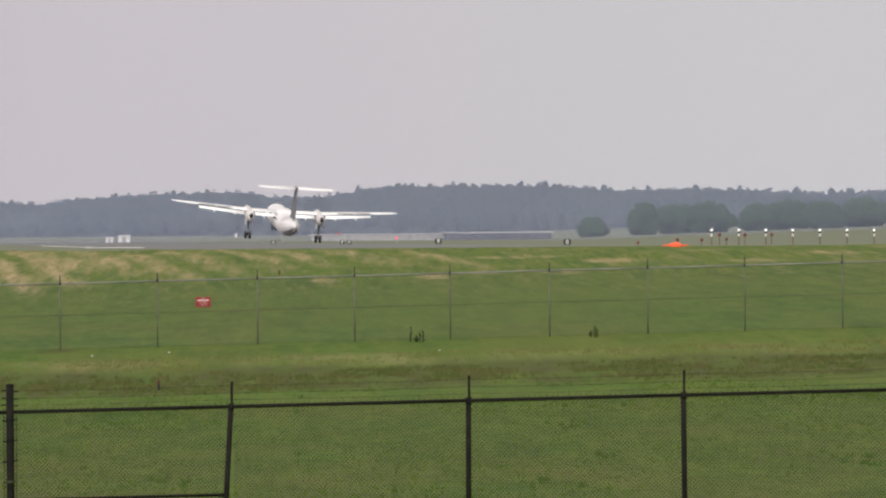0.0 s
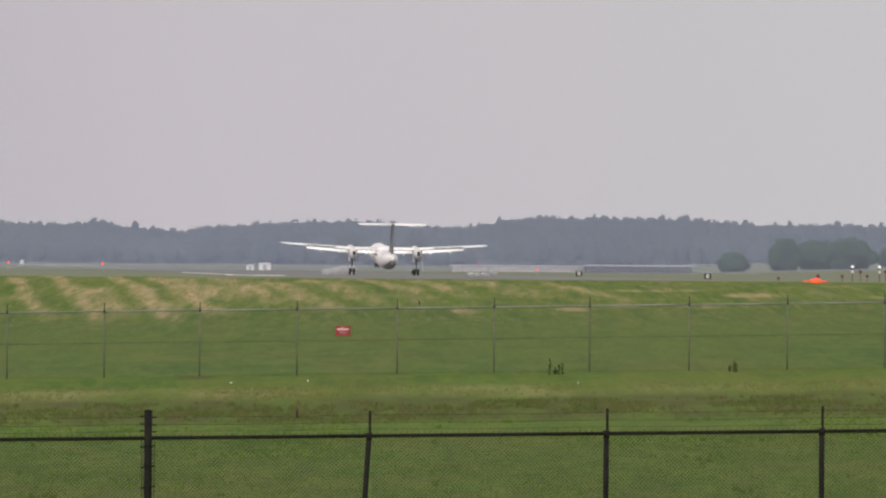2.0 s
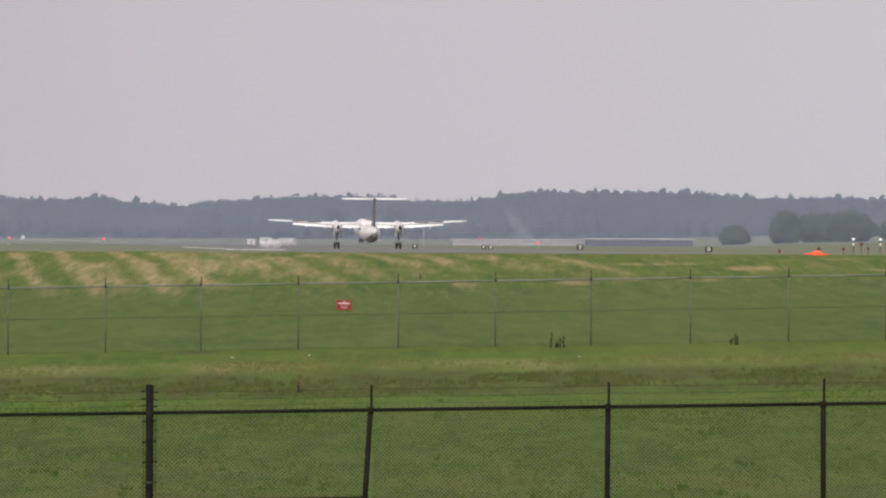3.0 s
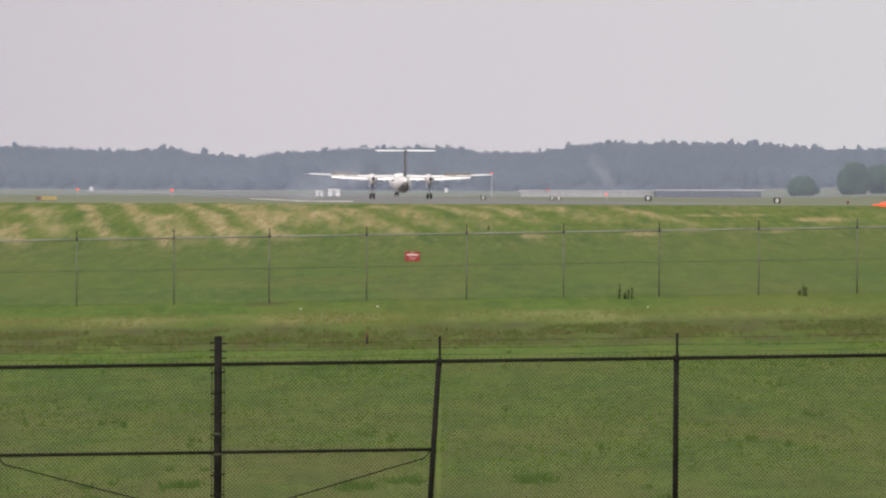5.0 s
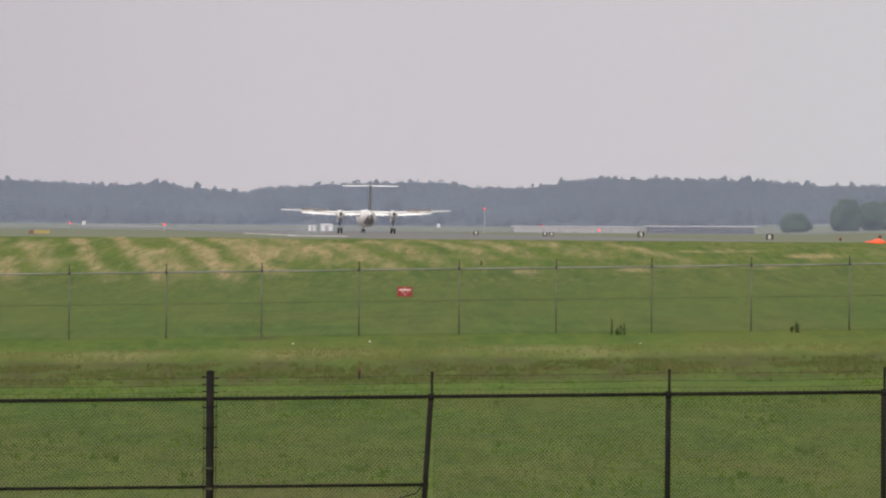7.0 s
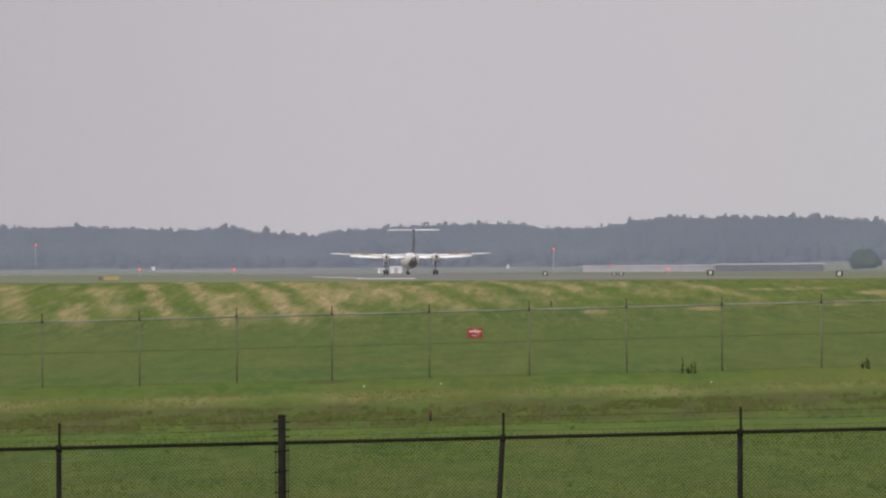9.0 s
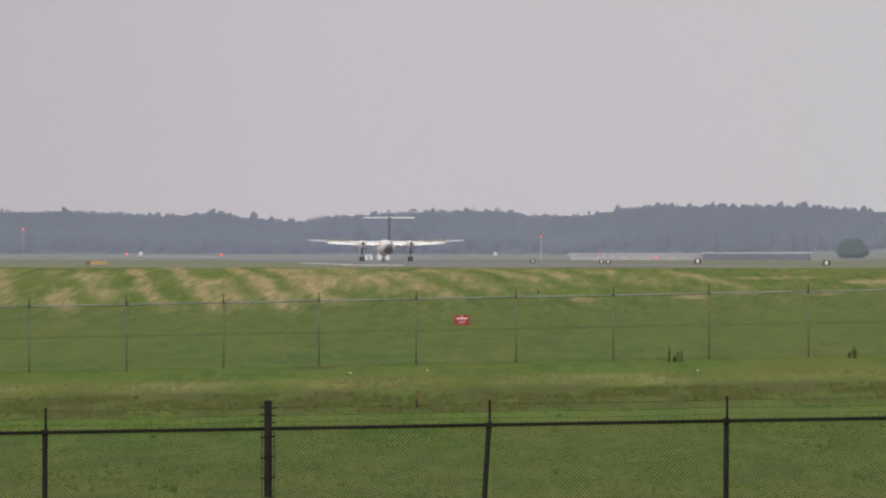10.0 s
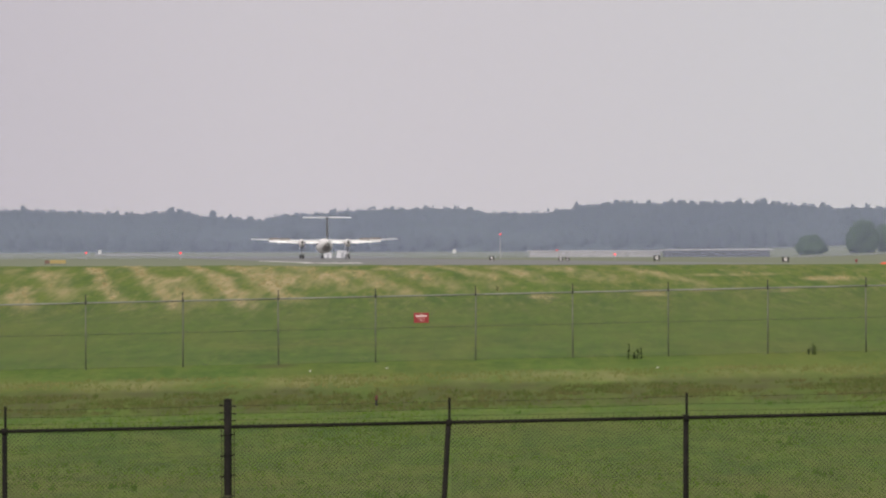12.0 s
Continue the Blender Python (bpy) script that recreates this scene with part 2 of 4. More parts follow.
def tube(bm, a, b, r, r2=None, n=8, caps=True):
    a, b = Vector(a), Vector(b)
    d = b - a
    m = Matrix.Translation((a + b) / 2) @ d.to_track_quat("Z", "Y").to_matrix().to_4x4()
    bmesh.ops.create_cone(bm, cap_ends=caps, segments=n, radius1=r, radius2=r if r2 is None else r2, depth=d.length, matrix=m)
    return bm


def ball(bm, c, r, squash=(1, 1, 1), n=2):
    bmesh.ops.create_icosphere(bm, subdivisions=n, radius=r, matrix=Matrix.Translation(c) @ Matrix.Diagonal((*squash, 1)))
    return bm


def loft(bm, rings, cap=True):
    loops = [[bm.verts.new(p) for p in ring] for ring in rings]
    k = len(loops[0])
    for a, b in zip(loops, loops[1:]):
        for i in range(k):
            bm.faces.new((a[i], a[(i + 1) % k], b[(i + 1) % k], b[i]))
    if cap:
        bm.faces.new(loops[0][::-1])
        bm.faces.new(loops[-1])
    bmesh.ops.recalc_face_normals(bm, faces=bm.faces)
    return bm


def from_arrays(name, verts, faces, mat):
    me = bpy.data.meshes.new(name)
    me.from_pydata(verts, [], faces)
    me.materials.append(mat)
    return new(name, me)


# ---- ground ----
PROFILE = [(-4000, 2.8), (40, 2.8), (100, 0.05), (120, 0.0), (284, 0.0), (300, 0.62), (318, 0.98), (430, 2.15), (455, 2.68), (485, 3.3), (505, 3.55), (520, 3.67), (540, 3.67), (720, 3.05), (1050, 3.0),
           (2000, 3.0), (3600, 4.4), (5200, 4.9)]
TILT = [(-4000, 0), (40, 0), (100, 0.018), (300, 0.02), (430, 0.02), (515, 0.0), (5200, 0.0)]


def ground_z(x, y):
    z = np.interp(y, [p[0] for p in PROFILE], [p[1] for p in PROFILE])
    k = np.interp(y, [p[0] for p in TILT], [p[1] for p in TILT])
    return z + k * np.clip(x, -120, 120) + np.interp(y, [1300, 2000], [0, 1]) * np.clip(x - 72, 0, 150) * 0.03


# mown swaths drying on the bank, running down it side by side: place across, half width, near and far end, strength
SWATHS = ((5.2, 0.5, 438, 470, 0.7), (7.1, 0.6, 452, 502, 0.6), (9.4, 0.36, 438, 512, 0.8), (11.5, 0.4, 434, 524, 0.9), (12.6, 0.6, 440, 482, 0.75), (14.7, 0.45, 434, 526, 0.95),
          (16.8, 0.5, 442, 528, 1.0), (17.9, 0.9, 468, 522, 0.7), (19.9, 0.8, 466, 522, 0.65), (22.1, 0.6, 448, 500, 0.7), (24.6, 0.7, 450, 508, 0.45), (27.4, 0.5, 470, 526, 0.65),
          (29.6, 0.6, 462, 512, 0.55), (32.6, 0.8, 468, 515, 0.45), (35.8, 0.45, 462, 506, 0.65), (2.4, 0.6, 450, 515, 0.6), (-0.6, 0.7, 440, 500, 0.6))
# bleached patches on the bank: middle, half sizes, strength
BLEACHED = ((3.4, 440, 0.6, 4.5, 1.0), (8.2, 442, 0.8, 5, 0.9), (10.6, 447, 0.7, 4, 0.5), (13.8, 445, 1.1, 4.5, 0.5), (12.9, 480, 2.4, 3.5, 0.6), (16.9, 468, 1.1, 5, 0.95), (7.0, 476, 0.45, 5, 0.6),
            (23.5, 462, 1.5, 6, 0.5), (28.0, 478, 1.8, 5, 0.5))


def dryness(x, y):
    """How far the grass has dried to straw: swaths and bleached patches on the far slope, frayed by noise."""
    lip = 0.35 * np.interp(y, [296, 299, 303, 308], [0, 1, 1, 0]) * min(1, max(0, 0.5 + noise.noise(Vector((x * 0.35, y * 0.1, 4)))))
    if y < 425 or y > 600:
        return float(lip)
    fray = noise.noise(Vector((x * 1.6, y * 0.06, 1.7)))
    wide = noise.noise(Vector((x * 0.3, y * 0.05, 8.7)))
    s = x + 0.055 * y + 0.25 * noise.noise(Vector((x * 0.35, y * 0.03, 3.1))) + 0.1 * fray
    total = 0.0
    for place, half, y0, y1, most in SWATHS:
        k = 1 - abs(s - place) / (half * 1.5)
        if k > 0:
            ends = min(1, max(0, (y - y0 + 8) / 14)) * min(1, max(0, (y1 + 6 - y) / 10))
            total = max(total, most * ends * min(1, 1.6 * k))
    for px, py, hx, hy, most in BLEACHED:
        k = 1.25 - math.hypot((x - px + 0.1 * fray) / hx, (y - py) / hy)
        if k > 0:
            total = max(total, most * min(1, 1.8 * k))
    thin = max(0, 0.7 * wide + 0.8 * fray - 0.05) * np.interp(y, [432, 448, 520, 540], [0, 1, 1, 0.5])
    return float(min(1, total * (0.92 + 0.5 * fray + 0.25 * wide) + 0.55 * thin))


def dullness(x, y):
    """Brown rank weeds on the ditch bank and a worn patch under the fence."""
    bank = np.interp(y, [282, 286, 296, 300], [0, 1, 1, 0]) * np.clip(0.8 + 0.9 * noise.noise(Vector((x * 0.45, y * 0.12, 1))) + 0.6 * noise.noise(Vector((x * 1.4, y * 0.3, 6))), 0, 1)
    worn = np.clip(1.3 - abs(x + 6.0) / 0.8, 0, 1) * np.interp(y, [314.5, 316, 318, 319.5], [0, 1, 1, 0])
    return float(max(bank, worn))


def thatch(x, y):
    """Brownish dead grass showing through the sward close to the near fence."""
    if y < 100 or y > 250:
        return 0.0
    reach = np.interp(y, [100, 130, 175, 240], [0.4, 0.75, 0.55, 0]) * np.interp(x, [-8, -2, 3, 8], [1, 0.85, 0.5, 0.55])
    return float(reach * min(1, max(0, 0.45 + 0.9 * noise.noise(Vector((x * 0.4, y * 0.09, 31))) + 0.5 * noise.noise(Vector((x * 1.3, y * 0.25, 37))))))


def lightness(x, y):
    """Sunburnt paler green, from the foot of the slope to its crest and along the lip of the ditch."""
    v = np.interp(y, [340, 440, 520, 600], [0, 0.55, 0.9, 0.5]) + np.interp(y, [296, 300, 305, 326], [0, 0.7, 0.35, 0]) * np.clip(0.7 + noise.noise(Vector((x * 0.5, y * 0.1, 11))), 0.2, 1)
    return float(np.clip(0.8 * v + 0.35 * noise.noise(Vector((x * 0.05, y * 0.01, 5))), 0, 0.75))


def ground():
    xs = sorted(set([-5000, -2500, -1200, -600, -300, -180] + list(range(-120, 121, 2)) + [i * 0.25 for i in range(-120, 145)] + [i * 0.5 for i in range(-110, 131)] + [180, 300, 600, 1200, 2500, 5000]))
    ys = sorted(set([-4000, -1000, -300, -100, -20, 20, 40, 60, 80, 100] + list(range(110, 330, 6)) + [282, 284, 286, 290, 294, 298, 302, 306, 315, 316, 320, 288, 292, 296, 300, 304, 308, 312, 318] + list(range(330, 430, 10)) + list(range(430, 546, 3)) + list(range(550, 960, 20))
                    + list(range(960, 2000, 80)) + list(range(2000, 5201, 200))))
    verts, dry, light, far, dull, bank, dead = [], [], [], [], [], [], []
    for y in ys:
        for x in xs:
            z = float(ground_z(x, y)) + (0.05 * noise.noise(Vector((x * 0.2, y * 0.05, 0))) + (0.03 * noise.noise(Vector((x * 0.9, y * 0.1, 3))) if y > 420 else 0) if 110 < y < 950 and abs(x) < 130 else 0)
            verts.append((x, y, z))
            near = abs(x) < 125
            dry.append(dryness(x, y) if near else 0)
            light.append(lightness(x, y))
            dull.append(dullness(x, y) if near else 0)
            dead.append(thatch(x, y) if near else 0)
            bank.append(float(np.interp(y, [380, 436, 540, 600], [0.12, 1, 1, 0]) if 300 < y < 620 else 0))
            # amount of painted haze, growing beyond the bank
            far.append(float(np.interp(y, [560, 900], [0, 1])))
    k = len(xs)
    faces = [(j * k + i, j * k + i + 1, (j + 1) * k + i + 1, (j + 1) * k + i) for j in range(len(ys) - 1) for i in range(k - 1)]
    ob = from_arrays("ground", verts, faces, M_GROUND)
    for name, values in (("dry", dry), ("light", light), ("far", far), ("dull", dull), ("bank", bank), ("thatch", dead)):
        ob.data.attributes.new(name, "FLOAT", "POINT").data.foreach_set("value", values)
    for p in ob.data.polygons:
        p.use_smooth = True
    return tagged(ob, "mown green airfield grass rising to a straw-streaked bank", "ground", kind="structure")


def strip(name, mat, centre, half, ys, lift, label, category):
    verts, faces = [], []
    for y in ys:
        x = centre(y)
        for s in (-half, half):
            verts.append((x + s, y, float(ground_z(0, y)) + lift))
    for i in range(len(ys) - 1):
        faces.append((2 * i, 2 * i + 1, 2 * i + 3, 2 * i + 2))
    return tagged(from_arrays(name, verts, faces, mat), label, category, kind="structure")


def runway_x(y):
    return 0.9 - 0.0468 * (y - 1361)


ground()
strip("runway", M_ASPHALT, runway_x, 23, list(range(1060, 2400, 60)), 0.012, "weathered grey asphalt runway across the airfield", "runway")


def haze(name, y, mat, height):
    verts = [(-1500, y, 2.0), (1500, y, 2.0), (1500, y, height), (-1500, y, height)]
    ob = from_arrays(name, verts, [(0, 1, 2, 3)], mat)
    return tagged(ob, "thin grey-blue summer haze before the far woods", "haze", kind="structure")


# two upright see-through sheets, tinted blue, added to imitate haze in the air
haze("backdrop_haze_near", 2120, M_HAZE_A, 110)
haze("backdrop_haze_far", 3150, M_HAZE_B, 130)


# ---- woods ----
def leaf_cloud(rng, verts, faces, normals, centre, radii, count, size, heart=None):
    """Leaf masses round a centre; their shading follows the rounded crown about its heart."""
    centre, radii = np.array(centre), np.array(radii)
    heart = centre if heart is None else np.array(heart)
    a = rng.normal(size=(count, 3))
    a /= np.linalg.norm(a, axis=1)[:, None] + 1e-9
    p = centre + a * radii * rng.uniform(0.62, 1.05, (count, 1))
    s = size * rng.uniform(0.6, 1.4, (count, 1))
    out = p - heart
    out /= np.linalg.norm(out, axis=1)[:, None] + 1e-9
    n = out * 0.75 + np.array([0.0, -0.45, 0.45]) + rng.normal(0, 0.08, (count, 3))
    n /= np.linalg.norm(n, axis=1)[:, None] + 1e-9
    face = n + np.array([0.0, -0.5, 0.0]) + rng.normal(0, 0.3, (count, 3))
    u = np.cross(face, rng.normal(size=(count, 3)))
    u /= np.linalg.norm(u, axis=1)[:, None] + 1e-9
    v = np.cross(face, u)
    v /= np.linalg.norm(v, axis=1)[:, None] + 1e-9
    k = len(verts)
    quads = np.stack([p - u * s, p + v * s * 0.7, p + u * s, p - v * s * 0.7], 1)
    verts.extend(map(tuple, quads.reshape(-1, 3).tolist()))
    faces.extend((k + 4 * i, k + 4 * i + 1, k + 4 * i + 2, k + 4 * i + 3) for i in range(count))
    normals.extend(np.repeat(n, 4, axis=0).tolist())


def core(rng, verts, faces, normals, centre, radii, heart):
    """The dense inside of a crown, a lumpy body that the leaf masses cover."""
    k, n, m = len(verts), 9, 6
    heart = np.array(heart)
    for i in range(m):
        q = math.pi * (i + 0.5) / m - math.pi / 2
        for j in range(n):
            a = 2 * math.pi * (j + 0.5 * (i % 2)) / n
            r = rng.uniform(0.82, 1.0)
            p = np.array((centre[0] + radii[0] * r * math.cos(q) * math.cos(a), centre[1] + radii[1] * r * math.cos(q) * math.sin(a), centre[2] + radii[2] * r * math.sin(q)))
            o = (p - heart) / (np.linalg.norm(p - heart) + 1e-9) * 0.75 + np.array([0.0, -0.45, 0.45])
            verts.append(tuple(p.tolist()))
            normals.append((o / np.linalg.norm(o)).tolist())
    for i in range(m - 1):
        for j in range(n):
            faces.append((k + i * n + j, k + i * n + (j + 1) % n, k + (i + 1) * n + (j + 1) % n, k + (i + 1) * n + j))


def leafy(name, verts, faces, normals, mat):
    """A mesh of leaf masses that all face the field, with the crowns' own shading."""
    pts, quads, soft = np.array(verts), np.array(faces), np.array(normals)
    side = (np.cross(pts[quads[:, 1]] - pts[quads[:, 0]], pts[quads[:, 2]] - pts[quads[:, 0]]) * soft[quads[:, 0]]).sum(1) < 0
    quads[side] = quads[side][:, ::-1]
    ob = from_arrays(name, verts, quads.tolist(), mat)
    ob.data.normals_split_custom_set_from_vertices(soft.tolist())
    return ob


SKYLINE = [(u, v - (4.5 if u > 880 else 1.5)) for u, v in [(-1400, 280), (-600, 272), (-130, 270), (0, 270), (80, 272), (180, 277), (235, 275), (280, 271), (320, 281), (420, 287), (470, 279), (560, 273), (620, 269), (700, 267),
           (780, 267), (840, 276), (940, 278), (1000, 265), (1100, 261), (1200, 264), (1270, 261), (1340, 264), (1440, 271), (1568, 270), (1700, 274),
           (1810, 280), (1920, 276), (2400, 272), (3200, 280)]]


def woods():
    rng = np.random.default_rng(4)
    verts, faces, normals = [], [], []
    d = 3600.0
    us0, vs0 = [p[0] for p in SKYLINE], [p[1] for p in SKYLINE]
    for depth, drop in ((0, 40), (16, 24), (32, 8), (48, 1)):
        u = -1300.0
        while u < 3000:
            rough = np.interp(u, [380, 460, 900, 980], [1.5, 0.6, 0.6, 1.4])
            wide = rng.uniform(12, 26) * (1.35 if 430 < u < 950 else 1.0)
            top = np.interp(u, us0, vs0) + drop + rng.normal(0, rough * (1 if drop < 15 else 2))
            tall = drop < 5 and rng.random() < 0.09 and not 430 < u < 950
            top -= rng.uniform(3, 7) if tall else 0
            y = d + depth + rng.uniform(-5, 5)
            p = at(u, top, y)
            base = float(ground_z(p.x, y))
            h = p.z - base
            w = wide * (0.75 if tall else 1.0) / F * y * 0.62
            near = -300 < u < 2100
            heart = (p.x, y + 1, base + h * 0.62)
            crown = min(h * 0.5, w * 1.5 + 2)
            if near:
                core(rng, verts, faces, normals, (p.x, y, p.z - crown * 1.0), (w * 0.92, w * 0.9, crown * 0.92), heart)
            leaf_cloud(rng, verts, faces, normals, (p.x, y, p.z - crown * 0.96), (w, w, crown), 130 if near else 20, 0.75, heart)
            for _ in range(4 if near else 1):
                a = rng.uniform(0, 6.28)
                leaf_cloud(rng, verts, faces, normals, (p.x + w * 0.6 * math.cos(a), y - abs(w * 0.5 * math.sin(a)), p.z - crown * rng.uniform(0.6, 1.4)), (w * 0.5, w * 0.5, crown * 0.35), 28, 0.55)
            # the top: rounded, or drawn up to a point
            leaf_cloud(rng, verts, faces, normals, (p.x, y, p.z - crown * 0.3), (w * 0.62, w * 0.5, crown * 0.27), 90 if near else 8, 0.42, heart)
            if tall or (not 430 < u < 950 and rng.random() < 0.15):
                leaf_cloud(rng, verts, faces, normals, (p.x, y, p.z - 0.7), (w * 0.25, w * 0.25, 1.0), 40 if near else 4, 0.3, heart)
            u += wide * rng.uniform(0.6, 0.95)
    # wooded rise behind the crowns
    us = np.arange(-1500, 3200, 12)
    k = len(verts)
    for u in us:
        top = np.interp(u, us0, vs0) + 5 + 2 * noise.noise(Vector((u * 0.05, 0, 0)))
        a = at(u, top, d + 56)
        verts += [(a.x, d - 4, 3.6), (a.x, d + 14, (a.z + 4) * 0.55), (a.x, d + 56, a.z), (a.x, d + 100, 3.6)]
        normals += [[0.0, -0.62, 0.78]] * 4
    for i in range(len(us) - 1):
        for j in range(3):
            q = k + 4 * i + j
            faces.append((q, q + 4, q + 5, q + 1))
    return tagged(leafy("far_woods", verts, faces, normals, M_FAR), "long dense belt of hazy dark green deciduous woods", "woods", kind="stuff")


woods()


def tree(u0, u1, top, d, seed, label):
    rng = np.random.default_rng(seed)
    c = at((u0 + u1) / 2, top, d)
    base = float(ground_z(c.x, d)) - 0.1
    w, h = (u1 - u0) / F * d / 2, c.z - base
    t = tagged(new("tree"), label, "tree", "trees at the field edge")
    t.location = (c.x, d, base)
    bm = bmesh.new()
    tube(bm, (0, 0, 0), (0, 0, h * 0.45), 0.035 * h, 0.022 * h)
    for i in range(5):
        a = i * 1.26 + seed
        tube(bm, (0, 0, h * 0.3), (w * 0.6 * math.cos(a), w * 0.5 * math.sin(a), h * rng.uniform(0.5, 0.75)), 0.014 * h, 0.006 * h, 6)
    part("trunk", bm, M_BARK, t)
    verts, faces, normals = [], [], []
    for i in range(30):
        a, q = rng.uniform(0, 6.28), math.sqrt(rng.uniform(0.02, 0.8))
        zz = 0.1 + 0.76 * math.sqrt(1 - q * q) * rng.uniform(0.25, 1.0)
        k = rng.uniform(0.16, 0.34)
        c = (w * q * math.cos(a), w * q * math.sin(a), h * max(zz, 0.1))
        leaf_cloud(rng, verts, faces, normals, c, (w * k, w * k, h * k * 0.5), int(1100 * k), 0.2, (c[0] * 0.5, c[1] * 0.5, c[2] * 0.7))
    core(rng, verts, faces, normals, (0, 0, h * 0.40), (w * 0.88, w * 0.8, h * 0.50), (0, 0, h * 0.3))
    leaf_cloud(rng, verts, faces, normals, (0, 0, h * 0.40), (w * 0.92, w * 0.85, h * 0.52), 1100, 0.42)
    crown = leafy("crown", verts, faces, normals, M_LEAF)
    crown.parent = t
    return t


for i, (u0, u1, top, lab) in enumerate(((1370, 1424, 316, "small round dark green bush-like tree at the field edge"), (1458, 1520, 288, "dark green broadleaf tree beside a larger clump"),
                                        (1505, 1590, 290, "broad grey-green tree in a clump"), (1560, 1650, 287, "broad grey-green tree in a clump"),
                                        (1655, 1730, 292, "dark green broadleaf tree in a field-edge row"), (1700, 1790, 284, "dark green broadleaf tree in a field-edge row"),
                                        (1765, 1850, 288, "dark green broadleaf tree in a field-edge row"), (1830, 1930, 282, "dark green broadleaf tree in a field-edge row"),
                                        (1900, 2000, 284, "dark green broadleaf tree in a field-edge row"))):
    tree(u0, u1, top, 2320 + 14 * (i % 3), 20 + i, lab)


# ---- chain-link fences ----
def lattice(bm, x0, z0, x1, z1, y, rise, pitch, r):
    """Two sets of slanting wires that fill a panel; its upper and lower edges climb by rise per metre."""
    w, h = x1 - x0, z1 - z0
    k = 1.0
    n = int((w + h) / pitch) + 1
    for sign in (1, -1):
        for i in range(n):
            c = i * pitch
            a0, a1 = max(0.0, c - h), min(w, c)
            if a1 - a0 < 0.02:
                continue
            p = [(a0, c - a0), (a1, c - a1)]
            pts = []
            for a, b in p:
                xx = x0 + a if sign > 0 else x1 - a
                pts.append(Vector((xx, y + 0.002 * sign, z0 + b + rise * xx)))
            d = (pts[1] - pts[0]).normalized()
            side = Vector((-d.z, 0, d.x)) * r
            side = side if side.z > 0 else -side
            dep = Vector((0, r, 0))
            ring = [[bm.verts.new(q + side), bm.verts.new(q - side * 0.5 + dep), bm.verts.new(q - side * 0.5 - dep)] for q in pts]
            for j in range(3):
                bm.faces.new((ring[0][j], ring[0][(j + 1) % 3], ring[1][(j + 1) % 3], ring[1][j]))
    return bm


